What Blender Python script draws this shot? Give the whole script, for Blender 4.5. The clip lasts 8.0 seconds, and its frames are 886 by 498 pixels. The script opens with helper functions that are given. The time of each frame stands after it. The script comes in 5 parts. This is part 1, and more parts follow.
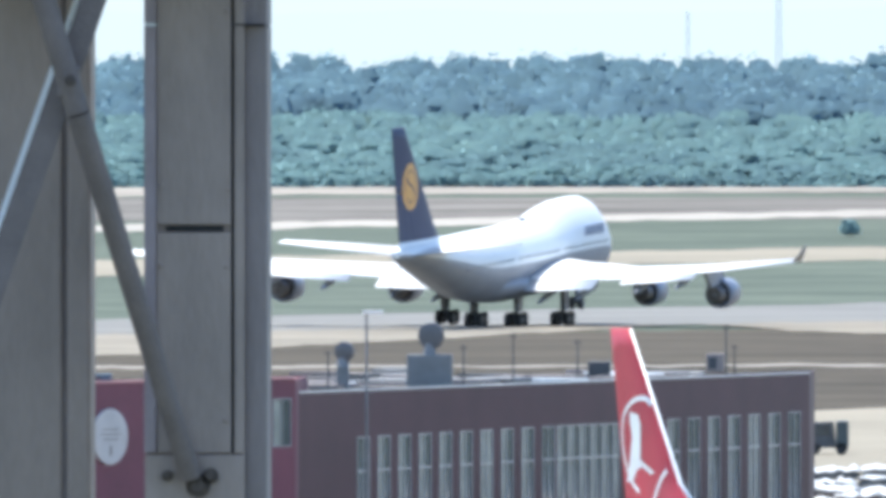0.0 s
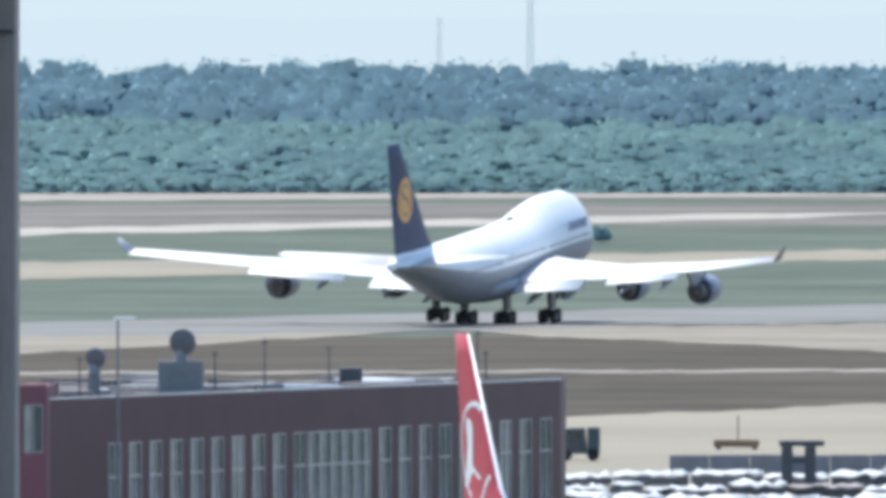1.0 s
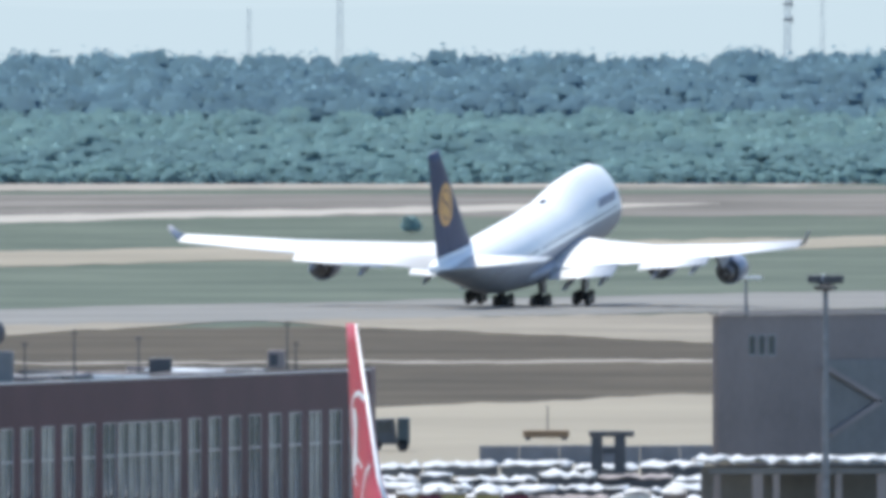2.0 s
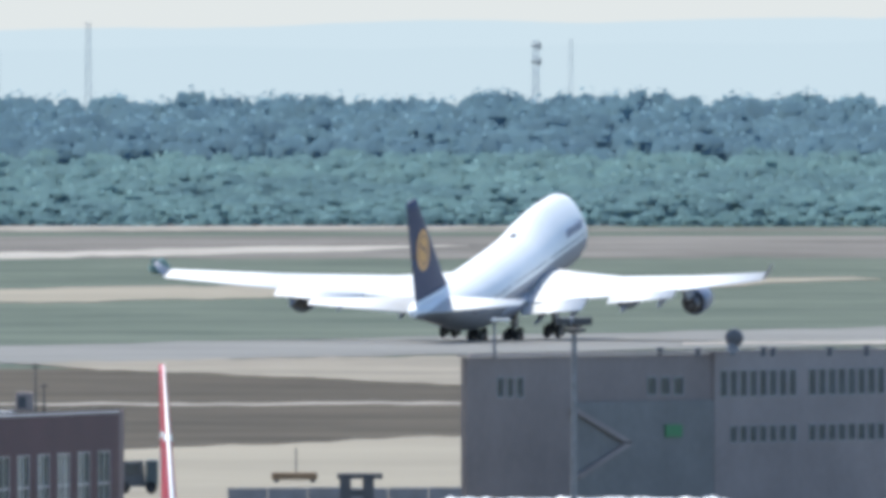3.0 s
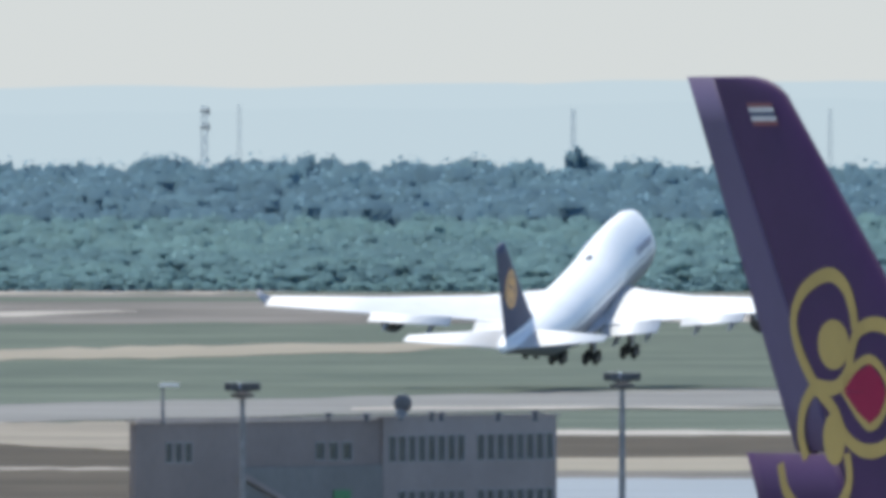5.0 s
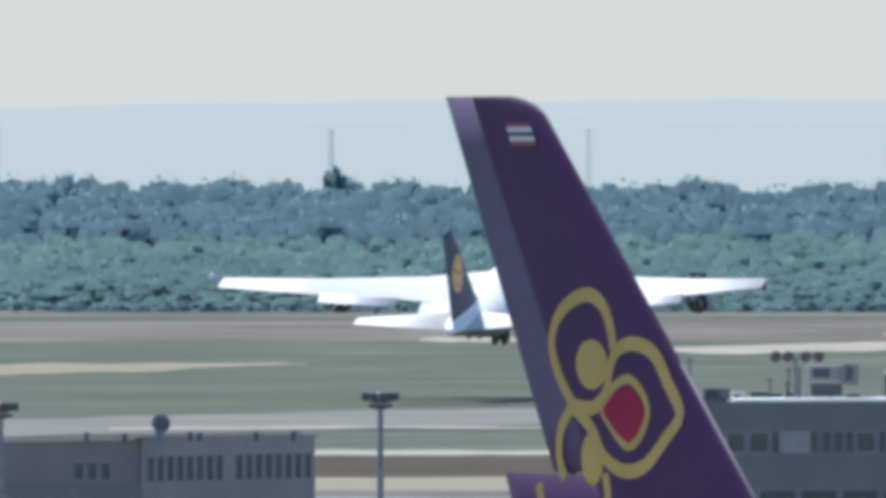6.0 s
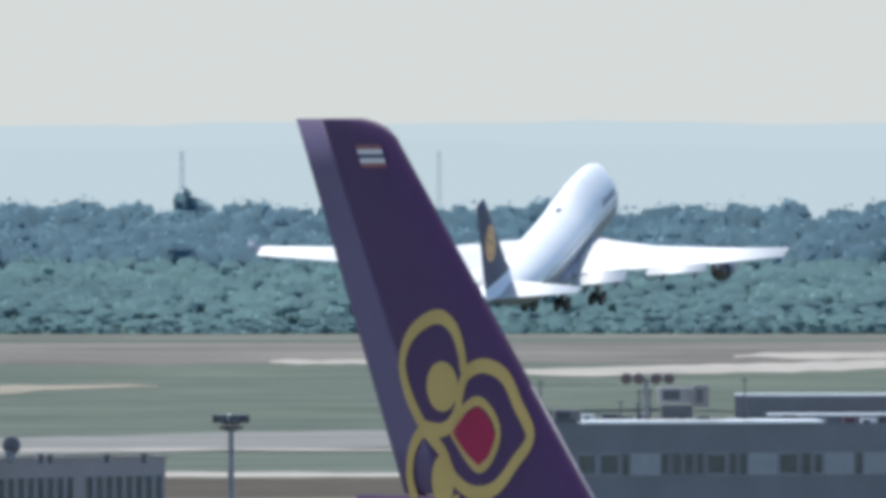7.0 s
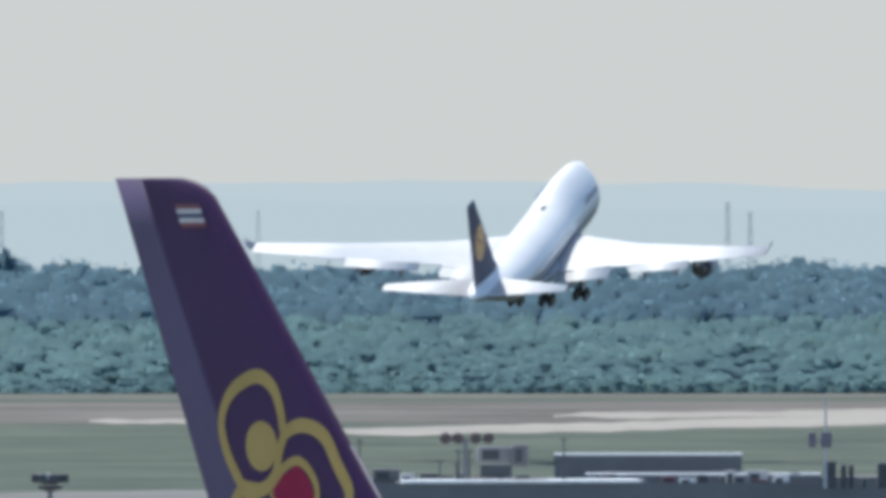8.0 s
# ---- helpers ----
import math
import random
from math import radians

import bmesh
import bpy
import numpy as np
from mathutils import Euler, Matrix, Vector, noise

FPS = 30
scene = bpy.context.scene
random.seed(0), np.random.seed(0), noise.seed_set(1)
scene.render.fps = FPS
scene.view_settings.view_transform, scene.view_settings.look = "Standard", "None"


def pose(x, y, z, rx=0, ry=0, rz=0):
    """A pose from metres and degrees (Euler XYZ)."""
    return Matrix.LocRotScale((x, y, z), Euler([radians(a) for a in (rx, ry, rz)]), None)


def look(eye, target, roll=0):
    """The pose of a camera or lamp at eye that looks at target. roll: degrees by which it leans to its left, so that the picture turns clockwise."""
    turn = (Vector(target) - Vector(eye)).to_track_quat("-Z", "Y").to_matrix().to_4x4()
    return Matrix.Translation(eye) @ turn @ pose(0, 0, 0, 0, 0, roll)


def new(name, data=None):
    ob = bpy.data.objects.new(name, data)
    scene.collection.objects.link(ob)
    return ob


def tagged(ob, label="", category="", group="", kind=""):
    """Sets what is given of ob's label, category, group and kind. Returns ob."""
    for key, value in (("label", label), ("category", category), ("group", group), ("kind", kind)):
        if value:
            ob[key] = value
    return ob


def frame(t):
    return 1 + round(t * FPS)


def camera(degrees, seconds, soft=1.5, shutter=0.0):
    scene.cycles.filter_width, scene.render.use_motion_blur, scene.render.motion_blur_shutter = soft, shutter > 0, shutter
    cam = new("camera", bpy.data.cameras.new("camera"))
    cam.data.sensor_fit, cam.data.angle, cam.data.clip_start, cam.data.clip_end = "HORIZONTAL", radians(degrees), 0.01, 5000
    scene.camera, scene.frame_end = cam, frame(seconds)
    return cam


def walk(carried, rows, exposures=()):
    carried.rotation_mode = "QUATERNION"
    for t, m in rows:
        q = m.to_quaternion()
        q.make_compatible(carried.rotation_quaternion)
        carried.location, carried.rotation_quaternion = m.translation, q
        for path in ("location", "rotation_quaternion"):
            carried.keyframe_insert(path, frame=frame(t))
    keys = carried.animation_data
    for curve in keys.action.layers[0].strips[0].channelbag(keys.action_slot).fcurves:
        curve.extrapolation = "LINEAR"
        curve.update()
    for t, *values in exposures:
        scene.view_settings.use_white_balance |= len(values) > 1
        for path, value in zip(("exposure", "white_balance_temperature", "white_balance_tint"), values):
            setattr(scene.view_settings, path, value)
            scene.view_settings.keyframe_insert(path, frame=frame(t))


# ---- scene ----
cam = camera(2.1672, 8.0, 5.0)
EYE = (0.0, 0.0, 21.5)
UNIT = 1 / 41450.0          # one bearing mark, in radians


def aim(mark, rise, sway=0.0):
    """The camera at EYE, its axis mark marks to the right of +y and rise marks above the level."""
    return pose(EYE[0] + sway, EYE[1], EYE[2], 90 + math.degrees(rise * UNIT), 0, -math.degrees(mark * UNIT))


# seconds, bearing and rise of the axis in marks
PAN = [
    (0.0, -1403.0, -277), (0.5, -1204.0, -286), (1.0, -963.5, -266), (1.2, -823.0, -261),
    (2.3, -505.0, -287.5), (2.5, -365.5, -286), (3.0, -181.5, -208), (3.5, 0.0, -127),
    (4.0, 187.0, -95), (4.2, 247.0, -83), (5.3, 479.5, -100), (5.5, 553.0, -104),
    (6.0, 833.0, -57), (6.5, 987.0, -67), (7.0, 1097.5, -18), (7.5, 1211.5, 21), (8.0, 1417.5, 87.5),
]
walk(cam, [(t, aim(a, r, min(t, 1.2) * 0.014)) for t, a, r in PAN], exposures=[(0.0, 1.02, 5980, 7), (0.5, 0.86, 5980, 7), (1.2, 0.62, 5950, 7), (2.5, 0.55, 5950, 7), (3.5, 0.47, 5960, 7), (4.0, 0.35, 5980, 7), (7.0, 0.34, 6020, 7), (8.0, 0.21, 6020, 7)])

# ---- light ----
SUN_AZ, SUN_EL = -30.0, 57.0     # degrees to the right of +y, and above the horizon
world = bpy.data.worlds.new("sky")
scene.world = world
world.use_nodes = True
wn = world.node_tree.nodes
sky = wn.new("ShaderNodeTexSky")
sky.sky_type = "NISHITA"
sky.sun_disc = False
sky.sun_elevation = radians(SUN_EL)
sky.sun_rotation = radians(SUN_AZ)
sky.altitude = 100
sky.air_density = 1.0
sky.dust_density = 0.7
sky.ozone_density = 1.6
world.node_tree.links.new(sky.outputs[0], wn["Background"].inputs[0])
wn["Background"].inputs[1].default_value = 0.155
sun = new("sun", bpy.data.lights.new("sun", "SUN"))
sun.data.energy, sun.data.angle, sun.data.color = 3.9, radians(0.6), (1.0, 0.91, 0.78)
sd = Vector((math.sin(radians(SUN_AZ)) * math.cos(radians(SUN_EL)), math.cos(radians(SUN_AZ)) * math.cos(radians(SUN_EL)), math.sin(radians(SUN_EL))))
sun.matrix_basis = look(sd * 100, (0, 0, 0))


# ---- materials ----
def mat(name, col, rough=0.7, metal=0.0, vary=0.15, scale=1.0, bump=0.0, col2=None, spec=0.5, coat=0.0, stretch=(1, 1, 1), per_object=0.0):
    m = bpy.data.materials.new(name)
    m.use_nodes = True
    nt = m.node_tree
    n, l = nt.nodes, nt.links
    b = n["Principled BSDF"]
    b.inputs["Roughness"].default_value = rough
    b.inputs["Metallic"].default_value = metal
    b.inputs["Specular IOR Level"].default_value = spec
    b.inputs["Coat Weight"].default_value = coat
    tc = n.new("ShaderNodeTexCoord")
    mp = n.new("ShaderNodeMapping")
    mp.inputs["Scale"].default_value = stretch
    l.new(tc.outputs["Object"], mp.inputs["Vector"])
    n1 = n.new("ShaderNodeTexNoise")
    n1.inputs["Scale"].default_value = scale
    n1.inputs["Detail"].default_value = 6
    n2 = n.new("ShaderNodeTexNoise")
    n2.inputs["Scale"].default_value = scale * 9
    n2.inputs["Detail"].default_value = 3
    l.new(mp.outputs[0], n1.inputs["Vector"])
    l.new(mp.outputs[0], n2.inputs["Vector"])
    add = n.new("ShaderNodeMath")
    add.operation = "MULTIPLY_ADD"
    add.inputs[1].default_value = 0.35
    l.new(n2.outputs[0], add.inputs[0])
    l.new(n1.outputs[0], add.inputs[2])
    last = add.outputs[0]
    if per_object:
        oi = n.new("ShaderNodeObjectInfo")
        ao = n.new("ShaderNodeMath")
        ao.operation = "MULTIPLY_ADD"
        ao.inputs[1].default_value = per_object
        l.new(oi.outputs["Random"], ao.inputs[0])
        l.new(last, ao.inputs[2])
        last = ao.outputs[0]
    r = n.new("ShaderNodeValToRGB")
    e = r.color_ramp.elements
    lo = [c * (1 - vary) for c in col]
    hi = list(col2) if col2 else [min(1, c * (1 + vary)) for c in col]
    e[0].position, e[1].position = 0.45, 0.9
    e[0].color, e[1].color = (*lo, 1), (*hi, 1)
    l.new(last, r.inputs[0])
    l.new(r.outputs[0], b.inputs["Base Color"])
    if bump:
        bp = n.new("ShaderNodeBump")
        bp.inputs["Strength"].default_value = bump
        bp.inputs["Distance"].default_value = 0.05
        l.new(n2.outputs[0], bp.inputs["Height"])
        l.new(bp.outputs[0], b.inputs["Normal"])
    return m


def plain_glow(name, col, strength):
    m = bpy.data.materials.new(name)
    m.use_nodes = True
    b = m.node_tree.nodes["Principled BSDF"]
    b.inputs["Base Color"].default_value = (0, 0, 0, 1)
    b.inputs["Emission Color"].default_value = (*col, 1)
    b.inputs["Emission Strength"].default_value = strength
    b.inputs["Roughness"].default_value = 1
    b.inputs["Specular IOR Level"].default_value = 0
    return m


GRASS = mat("grass", (0.098, 0.127, 0.098), 0.95, scale=0.03, vary=0.35, col2=(0.125, 0.144, 0.11), bump=0.3, spec=0.1)
DRYGRASS = mat("dry_grass", (0.069, 0.057, 0.041), 0.95, scale=0.03, vary=0.4, bump=0.3, spec=0.1)
GREYGRASS = mat("far_grass", (0.155, 0.142, 0.125), 0.95, scale=0.02, vary=0.38, bump=0.3, spec=0.1)
ASPHALT = mat("runway_asphalt", (0.168, 0.162, 0.147), 0.8, scale=0.03, vary=0.18, bump=0.1, spec=0.2)
CONCRETE = mat("apron_concrete", (0.245, 0.214, 0.158), 0.85, scale=0.02, vary=0.15, bump=0.1, spec=0.2)
SHOULDER = mat("shoulder_concrete", (0.222, 0.192, 0.145), 0.85, scale=0.03, vary=0.3, bump=0.1, spec=0.2)
PALECON = mat("pale_concrete", (0.34, 0.31, 0.265), 0.85, scale=0.03, vary=0.15, bump=0.1, spec=0.2)
# Concrete with the blue sheen of a mirage put into its colour.
BLUECON = mat("wet_concrete", (0.17, 0.19, 0.2), 0.6, scale=0.03, vary=0.15, bump=0.1)


def leaf_mat(name, col, col2, scale):
    """Thin leaves: they reflect and let light through."""
    m = mat(name, col, 1.0, scale=scale, vary=0.2, col2=col2, per_object=0.2, spec=0.0)
    n, l = m.node_tree.nodes, m.node_tree.links
    tr = n.new("ShaderNodeBsdfTranslucent")
    mx = n.new("ShaderNodeMixShader")
    mx.inputs[0].default_value = 0.6
    ramp = next(k for k in n if k.type == "VALTORGB")
    out = next(k for k in n if k.type == "OUTPUT_MATERIAL")
    l.new(ramp.outputs[0], tr.inputs["Color"])
    l.new(n["Principled BSDF"].outputs[0], mx.inputs[1])
    l.new(tr.outputs[0], mx.inputs[2])
    l.new(mx.outputs[0], out.inputs["Surface"])
    return m


# Distance haze is put into the leaf colours: paler and bluer than foliage.
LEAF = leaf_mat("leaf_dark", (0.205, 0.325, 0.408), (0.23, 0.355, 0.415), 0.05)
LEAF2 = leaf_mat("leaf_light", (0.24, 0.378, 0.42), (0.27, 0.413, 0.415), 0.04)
BARK = mat("bark", (0.12, 0.09, 0.07), 0.95, scale=2, vary=0.3, bump=0.5, stretch=(1, 1, 0.2))
# Hills glow: the distance haze is put into their pale blue emission.
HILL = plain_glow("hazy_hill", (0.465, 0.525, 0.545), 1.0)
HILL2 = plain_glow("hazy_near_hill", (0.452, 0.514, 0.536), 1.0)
SKYGLOW = plain_glow("pale_sky", (0.56, 0.55, 0.515), 1.0)
STEEL = mat("galvanised_steel", (0.2, 0.2, 0.21), 0.5, metal=0.3, scale=3, vary=0.2)
DARKSTEEL = mat("dark_steel", (0.07, 0.075, 0.085), 0.5, metal=0.2, scale=2, vary=0.2)
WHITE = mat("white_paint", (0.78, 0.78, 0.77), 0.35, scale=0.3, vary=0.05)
RED = mat("red_paint", (0.42, 0.03, 0.05), 0.5, scale=0.4, vary=0.12, spec=0.3)
RUBBER = mat("tyre_rubber", (0.03, 0.03, 0.032), 0.85, scale=4, vary=0.3)
GLASS = mat("window_glass", (0.05, 0.065, 0.075), 0.08, scale=0.8, vary=0.3, spec=0.8)
PALEGLASS = mat("curtained_glass", (0.25, 0.27, 0.25), 0.25, scale=0.5, vary=0.3, spec=0.7)
FRAME = mat("window_frame", (0.27, 0.265, 0.27), 0.5, scale=2, vary=0.1)
REDWALL = mat("dark_red_cladding", (0.072, 0.029, 0.037), 0.6, scale=0.3, vary=0.2)
REDWALL2 = mat("red_cladding", (0.14, 0.035, 0.058), 0.6, scale=0.3, vary=0.2)
ROOF = mat("gravel_roof", (0.14, 0.135, 0.13), 0.95, scale=0.4, vary=0.4, bump=0.6)
# Whitened to put the sun glare of roof edges into the colour.
COPING = mat("metal_coping", (0.72, 0.72, 0.7), 0.4, metal=0.0, scale=1, vary=0.15)
GREYWALL = mat("grey_render", (0.24, 0.2, 0.184), 0.85, scale=0.25, vary=0.15, bump=0.1)
GREYWALL2 = mat("lighter_grey_render", (0.285, 0.246, 0.23), 0.85, scale=0.25, vary=0.15, bump=0.1)
TEALWALL = mat("dark_teal_cladding", (0.165, 0.162, 0.158), 0.6, scale=0.3, vary=0.2)
GREEN = mat("green_sign_paint", (0.03, 0.2, 0.07), 0.5)
TARP = mat("silver_tarpaulin", (0.56, 0.55, 0.53), 0.45, scale=1.2, vary=0.25, bump=0.8)
YELLOWP = mat("yellow_paint", (0.36, 0.3, 0.13), 0.5, vary=0.2)
BROWNP = mat("brown_paint", (0.25, 0.16, 0.09), 0.7, vary=0.2)
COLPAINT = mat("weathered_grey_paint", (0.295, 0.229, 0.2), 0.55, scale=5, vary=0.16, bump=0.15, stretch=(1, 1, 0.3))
# Column paint again, with the turned face's shade put into the colour.
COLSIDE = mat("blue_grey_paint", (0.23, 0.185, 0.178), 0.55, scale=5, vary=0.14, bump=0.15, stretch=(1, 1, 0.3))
COLEDGE = mat("mauve_grey_paint", (0.3, 0.24, 0.25), 0.5, scale=6, vary=0.15)
BRACE = mat("brace_paint", (0.165, 0.13, 0.122), 0.55, scale=6, vary=0.18, bump=0.15)
BLACK = mat("black_rubber", (0.015, 0.015, 0.017), 0.8)
RUST = mat("rusty_bolt", (0.08, 0.06, 0.05), 0.8, scale=30, vary=0.4)
JETWHITE = mat("airliner_white", (0.82, 0.82, 0.81), 0.5, scale=0.3, vary=0.03, spec=0.3)
JETGREY = mat("airliner_grey", (0.27, 0.28, 0.31), 0.5, scale=0.5, vary=0.08)
WINGTOP = mat("wing_grey", (0.68, 0.68, 0.67), 0.6, scale=0.4, vary=0.06)
NACELLE = mat("nacelle_blue_grey", (0.2, 0.22, 0.28), 0.4, scale=1, vary=0.1)
HOT = mat("exhaust_metal", (0.16, 0.15, 0.15), 0.5, metal=0.6, scale=3, vary=0.3)
NAVY = mat("navy_paint", (0.05, 0.06, 0.11), 0.55, scale=0.5, vary=0.12, spec=0.2)
ORANGE = mat("yellow_disc_paint", (0.6, 0.31, 0.08), 0.4, scale=0.6, vary=0.08)
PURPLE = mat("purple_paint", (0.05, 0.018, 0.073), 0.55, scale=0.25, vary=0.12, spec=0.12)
# Fin purple lightened for how light falls on the turned upper rudder.
LITPURPLE = mat("lilac_paint", (0.09, 0.062, 0.13), 0.55, scale=0.25, vary=0.1, spec=0.2)
GOLD = mat("gold_paint", (0.4, 0.275, 0.085), 0.55, scale=0.6, vary=0.1, spec=0.15)
PINK = mat("magenta_paint", (0.25, 0.012, 0.05), 0.6, scale=0.6, vary=0.1, spec=0.08)


# ---- shaping helpers ----
def part(name, bm, material, parent=None, label="", smooth=False):
    me = bpy.data.meshes.new(name)
    bmesh.ops.recalc_face_normals(bm, faces=bm.faces)
    if smooth:
        for f in bm.faces:
            f.smooth = True
    bm.to_mesh(me)
    bm.free()
    for m in material if isinstance(material, (list, tuple)) else [material]:
        me.materials.append(m)
    ob = new(name, me)
    if parent:
        ob.parent = parent
    if label:
        ob["label"] = label
    return ob


def box(bm, x0, x1, y0, y1, z0, z1, mi=0, bevel=0.0):
    vs = [bm.verts.new((x, y, z)) for z in (z0, z1) for y in (y0, y1) for x in (x0, x1)]
    fs = [bm.faces.new([vs[i] for i in q]) for q in ((0, 2, 3, 1), (4, 5, 7, 6), (0, 1, 5, 4), (2, 6, 7, 3), (0, 4, 6, 2), (1, 3, 7, 5))]
    for f in fs:
        f.material_index = mi
    if bevel:
        es = list({e for f in fs for e in f.edges})
        bmesh.ops.bevel(bm, geom=es, offset=bevel, segments=2, affect="EDGES", profile=0.5)
    return fs


def tube(bm, a, b, r0, r1=None, n=12, mi=0, cap=True):
    a, b = Vector(a), Vector(b)
    r1 = r0 if r1 is None else r1
    q = (b - a).to_track_quat("Z", "Y").to_matrix()
    rings = []
    for p, r in ((a, r0), (b, r1)):
        rings.append([bm.verts.new(p + q @ Vector((r * math.cos(k * math.tau / n), r * math.sin(k * math.tau / n), 0))) for k in range(n)])
    for k in range(n):
        bm.faces.new((rings[0][k], rings[0][(k + 1) % n], rings[1][(k + 1) % n], rings[1][k])).material_index = mi
    if cap:
        bm.faces.new(rings[0][::-1]).material_index = mi
        bm.faces.new(rings[1]).material_index = mi


def bar(bm, a, b, w, h, mi=0):
    """A rectangular bar from a to b: w wide as seen along y, h deep along y."""
    a, b = Vector(a), Vector(b)
    deep = Vector((0, 1, 0))
    side = (b - a).normalized().cross(deep).normalized()
    rings = [[bm.verts.new(p + side * sx * w / 2 + deep * sy * h / 2) for sx, sy in ((-1, -1), (1, -1), (1, 1), (-1, 1))] for p in (a, b)]
    for k in range(4):
        bm.faces.new((rings[0][k], rings[0][(k + 1) % 4], rings[1][(k + 1) % 4], rings[1][k])).material_index = mi
    bm.faces.new(rings[0][::-1]).material_index = mi
    bm.faces.new(rings[1]).material_index = mi


def loft(bm, rings, closed=True, mi=0):
    vs = [[bm.verts.new(p) for p in r] for r in rings]
    n = len(vs[0])
    for a, b in zip(vs, vs[1:]):
        for k in range(n if closed else n - 1):
            bm.faces.new((a[k], a[(k + 1) % n], b[(k + 1) % n], b[k])).material_index = mi
    if closed:
        bm.faces.new(vs[0][::-1]).material_index = mi
        bm.faces.new(vs[-1]).material_index = mi
    return vs


def lathe(bm, centre, axis, profile, n=20, mi=0):
    """A turned shape: profile rows are (distance along the axis, radius)."""
    c = Vector(centre)
    q = Vector(axis).to_track_quat("Z", "Y").to_matrix()
    loft(bm, [[c + q @ Vector((r * math.cos(k * math.tau / n), r * math.sin(k * math.tau / n), d)) for k in range(n)] for d, r in profile], mi=mi)


def thing(name, label, category, m=None, group="", kind=""):
    ob = tagged(new(name), label, category, group, kind)
    if m is not None:
        ob.matrix_basis = m
    return ob


def ground_z(y):
    """The land is level as far as the runway and then rises gently to the woods."""
    s = max(0.0, min(1.0, (y - 2450) / 1150))
    return 7.3 * s * s * (3 - 2 * s) * 0.5 + 7.3 * s * 0.5


def east(mark, d):
    return (mark - 2187) * UNIT * d


def high(v, d):
    return EYE[2] + (164 - v) * UNIT * d


def reach(v):
    """How far off the ground lies that is seen v - 164 marks below the level."""
    lo, hi = 200.0, 4900.0
    for _ in range(50):
        mid = (lo + hi) / 2
        if high(v, mid) > ground_z(mid):
            lo = mid
        else:
            hi = mid
    return lo


# ---- ground ----
def sheet(name, corner_lines, material, lift, label="", category="", kind="structure", u0=-700, u1=5100, n=70):
    """A strip of ground between a far and a near edge, each given by its depression at the two ends."""
    (fa, fb), (na, nb) = corner_lines
    bm = bmesh.new()
    rows = []
    for i in range(n + 1):
        s = i / n
        u = u0 + (u1 - u0) * s
        col = []
        slim = 1.0
        if u0 > -700:
            slim = min(slim, 0.15 + s / 0.12)
        if u1 < 5100 and u1 != 2430:
            slim = min(slim, 0.15 + (1 - s) / 0.12)
        for k in range(5):
            w = 0.5 + (k / 4 - 0.5) * (slim if u0 != 2430 else 1.0)
            d = reach((fa + (fb - fa) * s) * (1 - w) + (na + (nb - na) * s) * w)
            wob = (0.006 * noise.noise((u * 0.004, d * 0.02, 3.1)) + 0.006 * noise.noise((u * 0.025, d * 0.02, 7.7))) * d if k in (0, 4) else 0
            col.append((east(u, d), d + wob, ground_z(d + wob) + lift))
        rows.append(col)
    vs = [[bm.verts.new(p) for p in c] for c in rows]
    for a, b in zip(vs, vs[1:]):
        for k in range(4):
            bm.faces.new((a[k], b[k], b[k + 1], a[k + 1]))
    ob = part(name, bm, material, None)
    tagged(ob, label, category, "", kind)
    for f in ob.data.polygons:
        if f.normal.z < 0:
            f.flip()
    return ob


def build_ground():
    bm = bmesh.new()
    ys = [-400, 0, 400, 800, 1200, 1600, 2000, 2300] + list(range(2450, 3700, 50)) + [4000, 4500, 4990]
    xs = [-2500, -1200, -600, -300, -150, 0, 150, 300, 600, 1200, 2500]
    vs = [[bm.verts.new((x, y, ground_z(y))) for x in xs] for y in ys]
    for a, b in zip(vs, vs[1:]):
        for k in range(len(xs) - 1):
            bm.faces.new((a[k], a[k + 1], b[k + 1], b[k]))
    tagged(part("ground", bm, GRASS), "flat airfield ground with rough green grass", "ground", kind="structure")


build_ground()
# Mast grey paled to put the distance haze into its colour.
MASTGREY = mat("pale_mast_paint", (0.5, 0.52, 0.54), 0.6, scale=1, vary=0.1)
PALEGRASS = mat("bleached_grass", (0.3, 0.27, 0.23), 0.95, scale=0.02, vary=0.2, bump=0.3, spec=0.1)
sheet("far_meadow", ((322, 318), (394, 382)), GREYGRASS, 0.02, "grey-brown mown meadow along the woods", "grass")
sheet("far_track", ((338, 322), (354, 333)), PALEGRASS, 0.05, "pale sandy service track along the woods", "track", u1=2500)
sheet("taxiway", ((418, 362), (432, 372)), PALECON, 0.06, "narrow pale concrete taxiway across the grass", "taxiway", u1=2050)
sheet("taxiway", ((379, 378), (388, 386)), PALECON, 0.06, "narrow pale concrete taxiway across the grass", "taxiway", u0=2980, u1=3350, n=40)
sheet("taxiway", ((396, 352), (411, 372)), PALECON, 0.06, "wide pale concrete taxiway across the grass", "taxiway", u0=3380, n=40)
sheet("taxiway", ((366, 356), (379, 364)), PALECON, 0.06, "narrow pale concrete taxiway across the grass", "taxiway", u0=3800, n=40)
sheet("taxiway", ((475, 418), (512, 433)), CONCRETE, 0.06, "broad pale concrete taxiway beside the runway", "taxiway", u1=2780)
sheet("runway", ((586, 461), (618, 492)), ASPHALT, 0.06, "long grey asphalt runway with worn surface", "runway")
sheet("runway_shoulder", ((612, 575), (680, 582)), SHOULDER, 0.1, "cream concrete shoulder beside the runway", "shoulder", u1=1150)
sheet("runway_shoulder", ((574, 556), (580, 634)), SHOULDER, 0.1, "cream concrete shoulder beside the runway", "shoulder", u0=1250, u1=2430)
sheet("dry_verge", ((600, 576), (820, 690)), DRYGRASS, 0.03, "brown dry grass verge between runway and apron", "grass", u1=2430)
